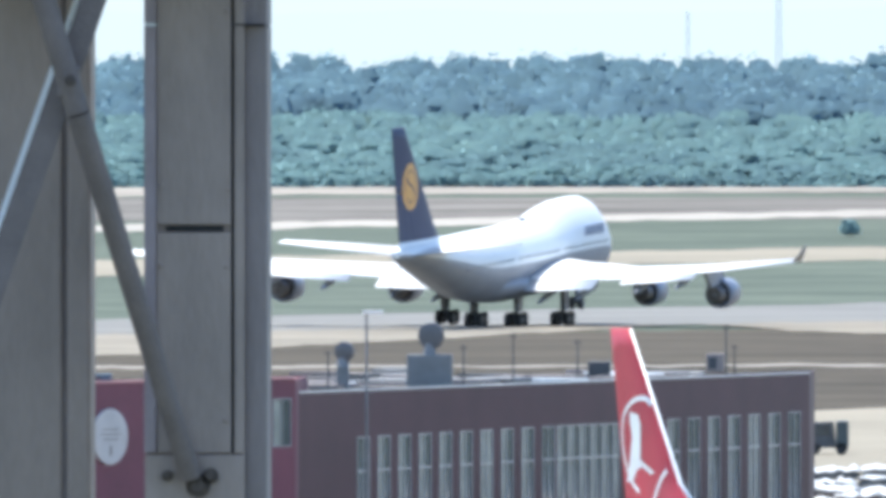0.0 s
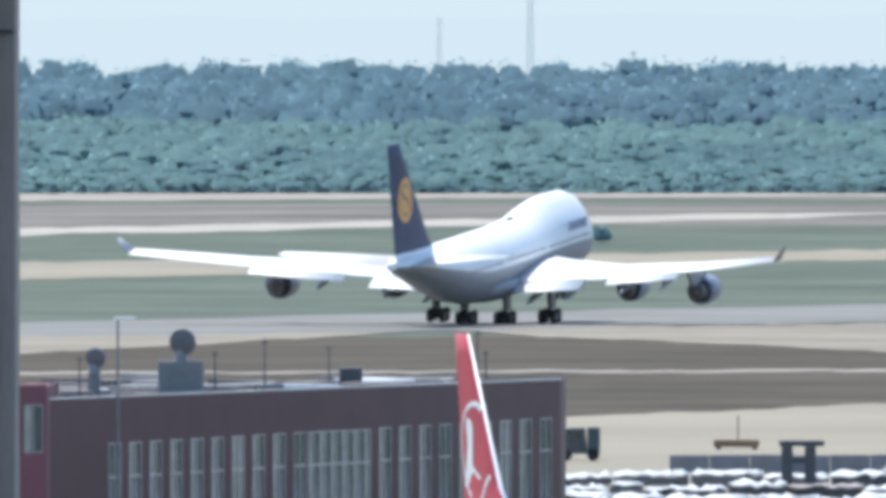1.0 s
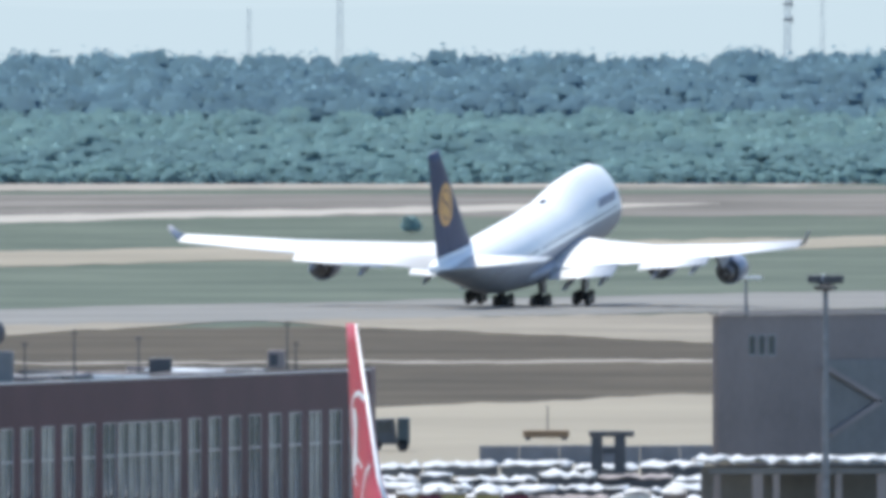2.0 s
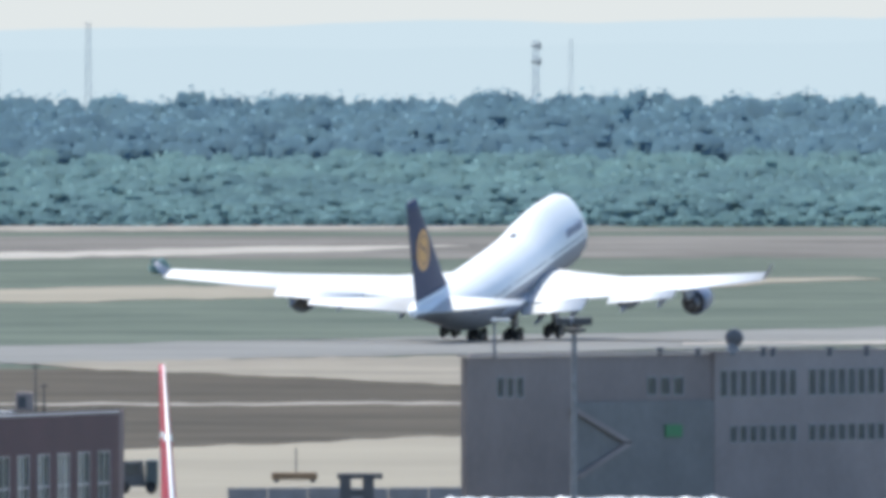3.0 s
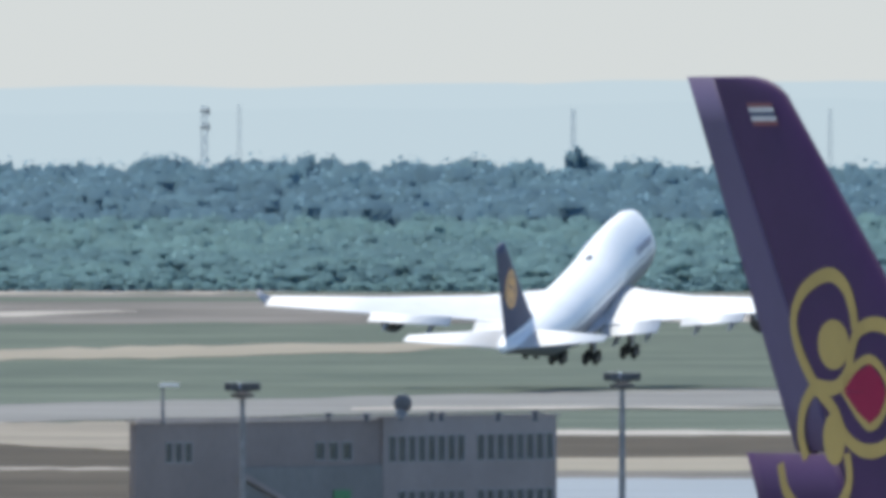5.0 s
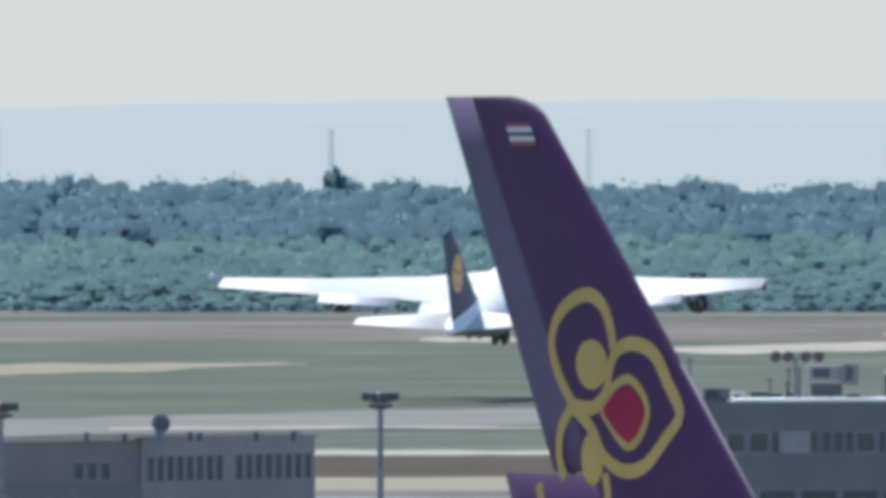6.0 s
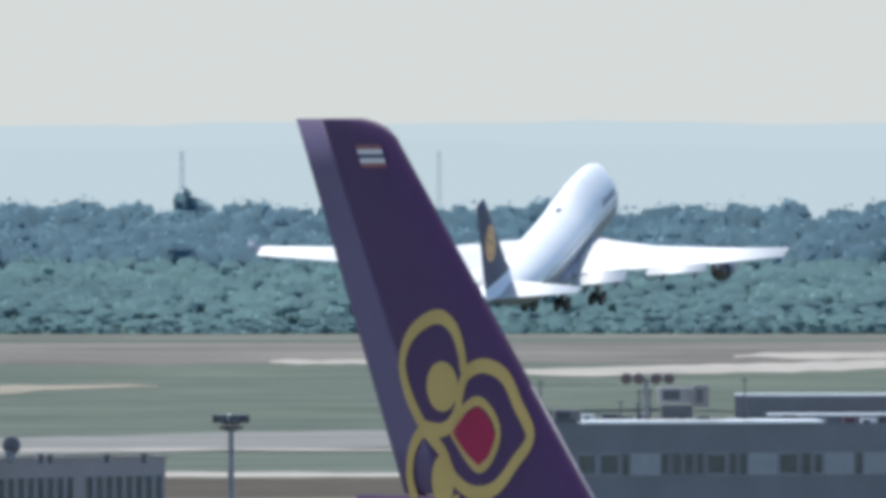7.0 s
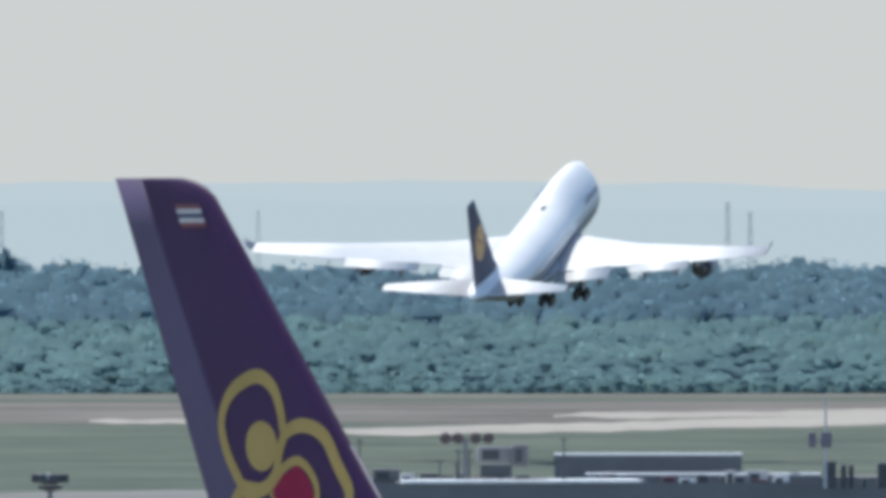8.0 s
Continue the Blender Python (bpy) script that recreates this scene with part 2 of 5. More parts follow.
sheet("verge_track", ((652, 643), (656, 647)), PALEGRASS, 0.06, "thin pale track through the dry grass", "track", u1=2430)
sheet("apron", ((817, 687), (1150, 1150)), CONCRETE, 0.05, "wide cream concrete apron with stains", "apron", u1=2430)
sheet("verge_track", ((538, 534), (542, 538)), PALECON, 0.12, "thin pale track beside the runway", "track", u0=2430, n=40)
sheet("verge_track", ((579, 577), (588, 586)), PALECON, 0.07, "thin pale track beside the runway", "track", u0=2430, n=40)
sheet("dry_verge", ((588, 586), (628, 626)), DRYGRASS, 0.03, "brown dry grass verge between runway and apron", "grass", u0=2430, n=40)
sheet("apron_edge", ((627, 624), (652, 648)), CONCRETE, 0.06, "cream concrete apron edge", "apron", u0=2430, n=40)
sheet("dry_verge", ((652, 648), (664, 662)), GREYGRASS, 0.05, "strip of dry grass inside the apron", "grass", u0=2430, n=40)
sheet("apron", ((664, 662), (1150, 1150)), BLUECON, 0.05, "pale concrete apron, blue mirage sheen in its colour", "apron", u0=2430, n=40)


# ---- distance: hills, woods, masts ----
def lerp_rows(rows, x):
    for a, b in zip(rows, rows[1:]):
        if a[0] <= x <= b[0]:
            t = (x - a[0]) / (b[0] - a[0])
            return [p + (q - p) * t for p, q in zip(a, b)]
    return list(rows[-1] if x > rows[-1][0] else rows[0])


def build_hills():
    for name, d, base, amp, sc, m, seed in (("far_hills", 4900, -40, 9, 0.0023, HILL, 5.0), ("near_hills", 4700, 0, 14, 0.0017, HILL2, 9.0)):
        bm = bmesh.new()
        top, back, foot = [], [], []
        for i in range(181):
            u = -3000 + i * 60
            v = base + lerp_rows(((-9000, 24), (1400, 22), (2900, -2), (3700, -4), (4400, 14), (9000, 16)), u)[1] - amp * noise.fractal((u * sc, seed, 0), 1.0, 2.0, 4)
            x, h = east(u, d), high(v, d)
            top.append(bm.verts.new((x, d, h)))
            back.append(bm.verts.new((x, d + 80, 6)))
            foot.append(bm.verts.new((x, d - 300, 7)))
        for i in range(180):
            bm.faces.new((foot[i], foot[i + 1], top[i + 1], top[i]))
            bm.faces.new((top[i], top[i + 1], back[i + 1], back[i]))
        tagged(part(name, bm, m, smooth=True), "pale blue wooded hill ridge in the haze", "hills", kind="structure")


def build_sky_backdrop():
    """The bright milky sky low over the hills."""
    bm = bmesh.new()
    a = [bm.verts.new((x, 4985 - abs(x) * 0.08, 0)) for x in range(-3000, 3001, 500)]
    b = [bm.verts.new((v.co.x, v.co.y, 420)) for v in a]
    for i in range(len(a) - 1):
        bm.faces.new((a[i], a[i + 1], b[i + 1], b[i]))
    tagged(part("backdrop", bm, SKYGLOW), "pale milky sky low over the hills", "sky", kind="structure")


SPHERE_N, SPHERE_M = 8, 4


def crown_cloud(rng, cx, cy, z0, z1, width, count, size, fir=False):
    """An uneven crown: a few bulging boughs covered with small bent leaf tufts; returns vertices, faces and normals."""
    h = z1 - z0
    vs, fs, ns = [], [], []

    def normal_at(p, n):
        out = Vector((p.x / width, p.y / width, (p.z / h - 0.35) * 0.8)).normalized()
        return (out * 0.45 + n * 0.35 + Vector((0, 0, 0.9))).normalized()
    if fir:
        boughs = [(0, 0, 0.04 + 0.13 * k, 0.40 - 0.056 * k, 0.1) for k in range(7)]
    else:
        boughs = [(0, 0, 0.7, 0.36, 0.30), (0, 0, 0.36, 0.56, 0.38)]
        for _ in range(5):
            a, z = rng.random() * math.tau, rng.uniform(0.35, 0.85)
            r = rng.uniform(0.16, 0.27)
            boughs.append((math.cos(a) * 0.27, math.sin(a) * 0.27, z, r, r * 0.8))
    seed = rng.uniform(0, 99)
    for bx, by, bz, br, bh in boughs:
        b = len(vs)
        for j in range(1, SPHERE_M + 1):
            lat = math.pi * (j / (SPHERE_M + 1) - 0.5)
            for i in range(SPHERE_N):
                lon = math.tau * (i + 0.5 * (j % 2)) / SPHERE_N
                n = Vector((math.cos(lat) * math.cos(lon), math.cos(lat) * math.sin(lon), math.sin(lat)))
                k = 0.86 + 0.3 * noise.noise(n * 2.2 + Vector((seed, bz * 9, bx * 7)))
                p = Vector(((bx + n.x * br * k) * width, (by + n.y * br * k) * width, min(0.97, max(0.0, bz + n.z * bh * k)) * h))
                vs.append(p + Vector((cx, cy, z0)))
                ns.append(normal_at(p, n))
        for j in range(SPHERE_M - 1):
            for i in range(SPHERE_N):
                q, e = b + j * SPHERE_N, (i + 1) % SPHERE_N
                fs.append((q + i, q + e, q + SPHERE_N + e, q + SPHERE_N + i))
        fs.append(tuple(b + (SPHERE_M - 1) * SPHERE_N + i for i in range(SPHERE_N)))
    share = [c[3] * c[4] for c in boughs]
    for bx, by, bz, br, bh in rng.choices(boughs, share, k=count):
        n = Vector((rng.gauss(0, 1), rng.gauss(0, 1), rng.gauss(0, 1))).normalized()
        k = rng.uniform(0.9, 1.04)
        p = Vector(((bx + n.x * br * k) * width, (by + n.y * br * k) * width, min(1.0, max(0.01, bz + n.z * bh * k)) * h))
        q = (n + Vector((rng.gauss(0, 0.22), rng.gauss(0, 0.22), rng.gauss(0, 0.22)))).to_track_quat("Z", "Y").to_matrix()
        k = size * rng.uniform(0.6, 1.3)
        b = len(vs)
        ns += [normal_at(p, n)] * 4
        for ax, ay, az in ((-1, -0.7, 0), (0.9, -0.9, -0.25), (0.8, 0.8, 0.1), (-0.7, 0.9, -0.2)):
            vs.append(Vector((cx, cy, z0)) + p + q @ Vector((ax * k, ay * k * rng.uniform(0.7, 1.1), az * k)))
        fs.append((b, b + 1, b + 2, b + 3))
    return vs, fs, ns


def leaf_mesh(name, vs, fs, ns, leaf):
    me = bpy.data.meshes.new(name)
    me.from_pydata(vs, [], fs)
    me.materials.append(leaf)
    me.shade_smooth()
    me.normals_split_custom_set_from_vertices(ns)
    return me


def tree_mesh(rng, name, h, w, count, size, leaf, fir=False):
    bm = bmesh.new()
    tube(bm, (0, 0, -0.3 * h / 20), (0, 0, h * 0.55), 0.03 * h, 0.012 * h, 7)
    for _ in range(5):
        a, z = rng.random() * math.tau, h * rng.uniform(0.25, 0.5)
        tube(bm, (0, 0, z), (math.cos(a) * w * 0.3, math.sin(a) * w * 0.3, z + h * 0.22), 0.012 * h, 0.004 * h, 5)
    t = bpy.data.meshes.new("trunk")
    bm.to_mesh(t)
    bm.free()
    t.materials.append(BARK)
    return t, leaf_mesh("crown", *crown_cloud(rng, 0, 0, h * (0.05 if fir else 0.1), h, w, count, size, fir), leaf)


def build_woods():
    rng = random.Random(4)
    # the canopy climbs from the young light edge to the old tall stand behind
    for name, leaf, label, rows in (
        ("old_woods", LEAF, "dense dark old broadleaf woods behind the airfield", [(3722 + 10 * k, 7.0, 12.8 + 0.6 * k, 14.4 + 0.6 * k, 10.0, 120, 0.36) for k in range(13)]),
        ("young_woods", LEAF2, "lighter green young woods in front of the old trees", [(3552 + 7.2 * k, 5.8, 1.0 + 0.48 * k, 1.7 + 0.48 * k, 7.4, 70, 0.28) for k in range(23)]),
    ):
        vs, fs, ns = [], [], []
        for y, step, h0, h1, w, count, size in rows:
            x = -300.0
            w, step = min(w, 2.6 + h0), min(step, 0.72 * (2.6 + h0))
            while x < 300:
                h = rng.uniform(h0, h1) + 1.1 * noise.noise((x * 0.025, y * 0.015, 0.5))
                a, f, nn = crown_cloud(rng, x + rng.uniform(-2, 2), y + rng.uniform(-3, 3), ground_z(y) - 0.5, ground_z(y) + h, w * rng.uniform(0.85, 1.25), count, size)
                b = len(vs)
                vs += a
                ns += nn
                fs += [tuple(i + b for i in q) for q in f]
                x += step * rng.uniform(0.7, 1.2)
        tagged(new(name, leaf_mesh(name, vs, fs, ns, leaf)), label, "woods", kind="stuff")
    # single trees that stand out
    kinds = [tree_mesh(rng, "t", 1.0, 0.5, 420, 0.018, LEAF) for _ in range(4)]
    firs = [tree_mesh(rng, "f", 1.0, 0.6, 360, 0.02, LEAF, True) for _ in range(2)]
    bushes = [tree_mesh(rng, "b", 1.0, 1.1, 320, 0.04, LEAF2) for _ in range(3)]

    def plant(pair, name, x, y, h, label, cat, group):
        t = thing(name, label, cat, pose(x, y, ground_z(y), 0, 0, rng.uniform(0, 360)) @ Matrix.Diagonal((h, h, h, 1)), group)
        for me in pair:
            o = new(me.name.split(".")[0], me)
            o.parent = t
    for u in range(-600, 5000, 75):
        d = rng.uniform(3845, 3858)
        plant(kinds[rng.randrange(4)], "tree", east(u + rng.uniform(-30, 30), d), d, rng.uniform(19.2, 21.4), "tall dark green broadleaf tree at the wood's edge", "tree", "tall trees")
    for u, h in ((2075, 21.2), (2125, 20.6), (2816, 20.2), (2830, 21.2), (2843, 20.0), (2930, 20.6), (230, 20.5), (585, 20.8), (3890, 20.6)):
        if 2800 < u < 2860:
            plant(firs[u % 2], "fir_tree", east(u, 3838), 3838, h + 3.4, "dark pointed fir rising above the woods", "tree", "firs")
        else:
            plant(kinds[u % 3], "tree", east(u, 3848), 3848, h + 0.5, "tall dark tree rising above the woods", "tree", "tall trees")
    for u in range(-600, 5000, 62):
        d = rng.uniform(3535, 3552)
        plant(bushes[rng.randrange(3)], "bush", east(u + rng.uniform(-25, 25), d), d, rng.uniform(0.9, 2.0), "rounded green bush at the meadow's edge", "bush", "edge bushes")


def mast(u, v, d, w, dishes, r=0.09):
    h = high(v, d) - ground_z(d)
    m = thing("radio_mast", "thin grey lattice radio mast beyond the woods", "mast", pose(east(u, d), d, ground_z(d)), "radio masts")
    for sx in (-1, 1):
        for sy in (-1, 1):
            bm = bmesh.new()
            tube(bm, (sx * w, sy * w, 0), (sx * w * 0.45, sy * w * 0.45, h), r, r * 0.7, 5)
            part("leg", bm, MASTGREY, m)
    bm = bmesh.new()
    n = int(h / 2.2)
    for i in range(n):
        z0, z1 = h * i / n, h * (i + 1) / n
        a, b = w * (1 - 0.55 * z0 / h), w * (1 - 0.55 * z1 / h)
        for sy in (-1, 1):
            tube(bm, (-a, sy * a, z0), (b, sy * b, z1), r * 0.6, n=4)
            tube(bm, (a, sy * a, z0), (-b, sy * b, z1), r * 0.6, n=4)
            tube(bm, (sy * a, -a, z0), (sy * b, b, z1), r * 0.6, n=4)
    part("bracing", bm, MASTGREY, m)
    for k in range(dishes):
        bm = bmesh.new()
        z = h - 1.0 - 2.6 * k
        tube(bm, (-w * 0.9, -w, z), (w * 0.9, -w, z), 0.16, n=8)
        tube(bm, (w * 0.9, -w, z - 0.6), (w * 0.9, -w, z + 0.6), 0.14, n=8)
        part("antenna", bm, STEEL, m)


build_hills()
build_sky_backdrop()
build_woods()
for row in ((2170, 2, 3850, 0.8, 2), (2232, 0, 4300, 0.6, 0, 0.04), (2823, 8, 3850, 0.6, 0, 0.06), (1378, -30, 4100, 0.8, 0, 0.06), (1217, 20, 4300, 0.6, 0, 0.04), (3278, 8, 4300, 0.6, 0, 0.04), (4110, -8, 4000, 0.6, 0, 0.05), (4150, 10, 4000, 0.6, 0, 0.05)):
    mast(*row)


# ---- airliners ----
def wing_ring(x, le, chord, z, thick, droop=0.0, n=9):
    """One aerofoil section at span x; y runs backwards from le (y forward positive)."""
    up, dn = [], []
    for i in range(n):
        s = (1 - math.cos(math.pi * i / (n - 1))) / 2
        t = 5 * thick * (0.2969 * math.sqrt(s) - 0.126 * s - 0.3516 * s * s + 0.2843 * s ** 3 - 0.1036 * s ** 4)
        up.append(Vector((x, le - s * chord, z + t * chord - droop * s * chord)))
        dn.append(Vector((x, le - s * chord, z - t * chord * 0.8 - droop * s * chord)))
    return up + dn[-2:0:-1]


def fin_ring(le, chord, z, thick, n=9, s0=0.0, s1=1.0):
    a, b = [], []
    for i in range(n):
        s = s0 + (s1 - s0) * (1 - math.cos(math.pi * i / (n - 1))) / 2
        t = fin_half(s, thick) * chord
        a.append(Vector((t, le - s * chord, z)))
        b.append(Vector((-t, le - s * chord, z)))
    return a + b[::-1]


def fin_half(s, thick):
    return max(0.0015, 5 * thick * (0.2969 * math.sqrt(max(s, 0)) - 0.126 * s - 0.3516 * s * s + 0.2843 * s ** 3 - 0.1036 * s ** 4))


def fuselage_rings(stations, y0, hump=0.0, n=28):
    rings = []
    for s, w, zb, zt, k in stations:
        zc = zb + min(w * 1.05, (zt - zb) * 0.5)
        r = []
        for i in range(n):
            a = math.tau * i / n
            c, sn = math.cos(a), math.sin(a)
            if sn >= 0:
                r.append(Vector((w * c * (1 - k * sn * sn), y0 - s, zc + (zt - zc) * sn)))
            else:
                r.append(Vector((w * c, y0 - s, zc + (zc - zb) * sn)))
        rings.append(r)
    return rings


def wheel(parent, x, y, z, r, w):
    bm = bmesh.new()
    lathe(bm, (x - w / 2, y, z), (1, 0, 0), [(0, r * 0.55), (0.0, r * 0.85), (w * 0.15, r), (w * 0.85, r), (w, r * 0.85), (w, r * 0.55)], 18)
    part("wheel", bm, RUBBER, parent)
    bm = bmesh.new()
    lathe(bm, (x - w / 2 - 0.01, y, z), (1, 0, 0), [(0, r * 0.3), (0.0, r * 0.5), (w + 0.02, r * 0.5), (w + 0.02, r * 0.3)], 12)
    part("rim", bm, STEEL, parent)


def gear(parent, x, y, top, r, pairs, side, w=0.5):
    bm = bmesh.new()
    tube(bm, (x, y, r), (x, y, top + 0.6), 0.2, 0.26, 10)
    tube(bm, (x, y + 0.2, r + 0.9), (x, y + 1.5, top + 0.5), 0.09, n=8)
    if pairs > 1:
        tube(bm, (x, y - 0.8 * (pairs - 1), r), (x, y + 0.8 * (pairs - 1), r), 0.16, n=8)
    g = part("landing_gear", bm, DARKSTEEL, parent)
    for i in range(pairs):
        yy = y + (i - (pairs - 1) / 2) * 1.5
        for sx in (-1, 1):
            wheel(g, x + sx * side, yy, r, r, w)
    bm = bmesh.new()
    box(bm, x + (0.35 if x >= 0 else -0.4), x + (0.4 if x >= 0 else -0.35), y - 0.9, y + 0.9, r * 2.1, top)
    part("gear_door", bm, JETGREY, g)
    return g


def engine(parent, x, y, z, r, length, wing_z):
    bm = bmesh.new()
    lathe(bm, (x, y + length * 0.55, z), (0, -1, 0), [(0.25, r * 0.75), (0, r * 0.86), (0.15, r * 0.98), (length * 0.3, r * 1.05), (length * 0.55, r), (length * 0.62, r * 0.88), (length * 0.6, r * 0.8), (length * 0.45, r * 0.75)], 24)
    e = part("engine", bm, NACELLE, parent, "blue-grey jet engine nacelle", True)
    bm = bmesh.new()
    lathe(bm, (x, y + length * 0.55, z), (0, -1, 0), [(0.9, 0.02), (1.0, r * 0.7), (length * 0.6, r * 0.7), (length * 0.8, r * 0.55), (length * 0.86, r * 0.5), (length * 0.84, r * 0.4), (length * 0.84, r * 0.22), (length * 1.0, 0.03)], 20)
    part("exhaust", bm, HOT, e, "dark exhaust nozzle", True)
    bm = bmesh.new()
    loft(bm, [[Vector((x - 0.18, y + length * 0.35, z + r * 0.9)), Vector((x + 0.18, y + length * 0.35, z + r * 0.9)), Vector((x + 0.18, y - length * 0.5, z + r * 0.5)), Vector((x - 0.18, y - length * 0.5, z + r * 0.5))],
              [Vector((x - 0.15, y - length * 0.05, wing_z)), Vector((x + 0.15, y - length * 0.05, wing_z)), Vector((x + 0.12, y - length * 0.95, wing_z - 0.1)), Vector((x - 0.12, y - length * 0.95, wing_z - 0.1))]])
    part("pylon", bm, JETGREY, e)
    return e


def mirror(r):
    return [Vector((-p.x, p.y, p.z)) for p in r]


def airliner(name, label, spec):
    """spec: stations, wing, stabiliser rows (span, leading edge, chord, height, thickness), engines, gear; y forward, z up, wheels on z = 0."""
    a = thing(name, label, "airliner")
    bm = bmesh.new()
    y0 = spec["y0"]
    loft(bm, fuselage_rings(spec["stations"], y0))
    for f in bm.faces:
        c = f.calc_center_median()
        _, w, zb, zt, _ = lerp_rows(spec["stations"], y0 - c.y)
        if c.z < zb + spec["belly"] * (zt - zb):
            f.material_index = 1
    part("fuselage", bm, [spec["paint"], JETGREY], a, "", True)
    for sgn in (1, -1):
        flip = (lambda r: r) if sgn > 0 else mirror
        wr = spec["wing"]
        bm = bmesh.new()
        loft(bm, [flip(wing_ring(x, y0 - le, c, z, th, 0.03)) for x, le, c, z, th in wr])
        w = part("wing", bm, WINGTOP, a, "pale grey swept wing", True)
        spec.setdefault("wings", []).append((sgn, w))
        for x0, x1, ch, dr in spec.get("flaps", ()):
            bm = bmesh.new()
            rr = []
            for x in (x0, x1):
                _, le, c, z, th = lerp_rows(wr, x)
                rr.append(flip(wing_ring(x, y0 - le - c * 0.93, ch, z - 0.03 * c + 0.1, 0.07, dr)))
            loft(bm, rr)
            part("flap", bm, WINGTOP, w, "extended trailing-edge flap", True)
            for x in (x0 + (x1 - x0) * 0.25, x0 + (x1 - x0) * 0.8):
                _, le, c, z, th = lerp_rows(wr, x)
                bm = bmesh.new()
                lathe(bm, (sgn * x, y0 - le - c * 0.6, z - 0.06 * c - 0.15), (0, -1, -0.16), [(0, 0.02), (0.8, 0.26), (2.2, 0.34), (c * 0.4 + 1.2, 0.26), (c * 0.4 + 2.6, 0.03)], 10)
                part("flap_fairing", bm, JETGREY, w, "", True)
        if spec.get("winglet"):
            x, le, c, z, th = wr[-1]
            bm = bmesh.new()
            loft(bm, [flip(wing_ring(x, y0 - le - 0.3, c * 0.85, z, 0.08)), flip([p + Vector((0.5, 0, 0)) for p in wing_ring(x, y0 - le - 1.6, c * 0.6, z + 0.65, 0.06)]), flip([p + Vector((0.9, 0, 0)) for p in wing_ring(x, y0 - le - 2.6, c * 0.35, z + 1.4, 0.05)])])
            part("winglet", bm, spec.get("winglet_paint", JETGREY), w, "upswept grey winglet", True)
        bm = bmesh.new()
        loft(bm, [flip(wing_ring(x, y0 - le, c, z, th)) for x, le, c, z, th in spec["tail"]])
        part("stabiliser", bm, WINGTOP, a, "pale grey tailplane", True)
        for x, s, z, r, ln in spec["engines"]:
            wz = lerp_rows(wr, x)[3]
            spec.setdefault("pods", []).append((x, engine(a, sgn * x, y0 - s, z, r, ln, wz - 0.35)))
    for x, s, top, r, pairs, side in spec["gear"]:
        g = gear(a, x, y0 - s, top, r, pairs, side)
        spec.setdefault("legs", []).append(g)
    return a


def fin_parts(a, spec, fin, thick, paint, rudder_paint=None, hinge=0.72, splits=(0.0, 1.0), turns=(0.0,), line=None, stretch=(1.0, 1.0), paints=None):
    """fin: rows (height, leading edge, chord). The rudder is cut off at the hinge, in pieces."""
    y0 = spec["y0"]
    low, span = fin[0][0], fin[-1][0] - fin[0][0]

    def cut(z, le, c):
        return (line(z) - le) / c if line else hinge
    zs = sorted({low + span * k / 10 for k in range(11)} | {r[0] for r in fin})
    bm = bmesh.new()
    rings = []
    for z in zs:
        _, le, c = lerp_rows(fin, z)
        th = thick * min(1.0, 4.0 * c / fin[0][2]) if line and z > fin[1][0] else thick
        rings.append(fin_ring(y0 - le, c, z, th, 10, 0.0, cut(z, le, c)))
    loft(bm, rings)
    f = part("fin", bm, paint, a, "", True)
    out = []
    for (b0, b1), turn in zip(zip(splits, splits[1:]), turns):
        bm = bmesh.new()
        rings = []
        for k in range(9):
            z = low + span * (b0 + (b1 - b0) * k / 8)
            if k == 0 and b0 > 0:
                z += 0.04
            _, le, c = lerp_rows(fin, z)
            h = cut(z, le, c)
            r = fin_ring(y0 - le, c, z, thick, 6, h + 0.004, 1.0)
            hy = y0 - le - c * h
            m = Matrix.Rotation(radians(turn), 3, "Z")
            st = Vector((1, stretch[len(out)], 1))
            rings.append([m @ Vector((p.x, (p.y - hy) * st.y, 0)) + Vector((0, hy, z)) for p in r])
        loft(bm, rings)
        out.append(part("rudder", bm, paints[len(out)] if paints else (rudder_paint or paint), a, "", True))
    return f, out


def fin_shape(f, spec, fin, thick, outlines, material, name, label, lift=0.02, sides=(1, -1), wide=None):
    """Paint shapes on the fin's skin: outlines are strips of (station behind the nose, height) pairs, left and right rail."""
    y0 = spec["y0"]

    def on(s, z, sgn):
        _, le, c = lerp_rows(fin, z)
        q = max(0.0, min(1.0, (s - le) / c))
        if wide and s > wide(z):
            q = (wide(z) - le) / c
            q += (1 - q) * min(1.0, (s - wide(z)) / ((1 - q) * c * 1.9))
        return Vector((sgn * (fin_half(q, thick) * c + lift), y0 - s, z))
    for sgn in sides:
        bm = bmesh.new()
        for left, right in outlines:
            vs = [[bm.verts.new(on(*p, sgn)) for p in rail] for rail in (left, right)]
            for k in range(len(left) - 1):
                bm.faces.new((vs[0][k], vs[0][k + 1], vs[1][k + 1], vs[1][k]))
        bmesh.ops.remove_doubles(bm, verts=bm.verts, dist=0.002)
        part(name, bm, material, f, label)


def disc(cs, cz, rs, rz, n=24, inner=0.0):
    """A disc or ring as two rails."""
    ang = [math.tau * k / n for k in range(n + 1)]
    return [([(cs + rs * f0 * math.cos(a), cz + rz * f0 * math.sin(a)) for a in ang], [(cs + rs * f1 * math.cos(a), cz + rz * f1 * math.sin(a)) for a in ang]) for f0, f1 in ((inner, (1 + inner) / 2), ((1 + inner) / 2, 1.0))]


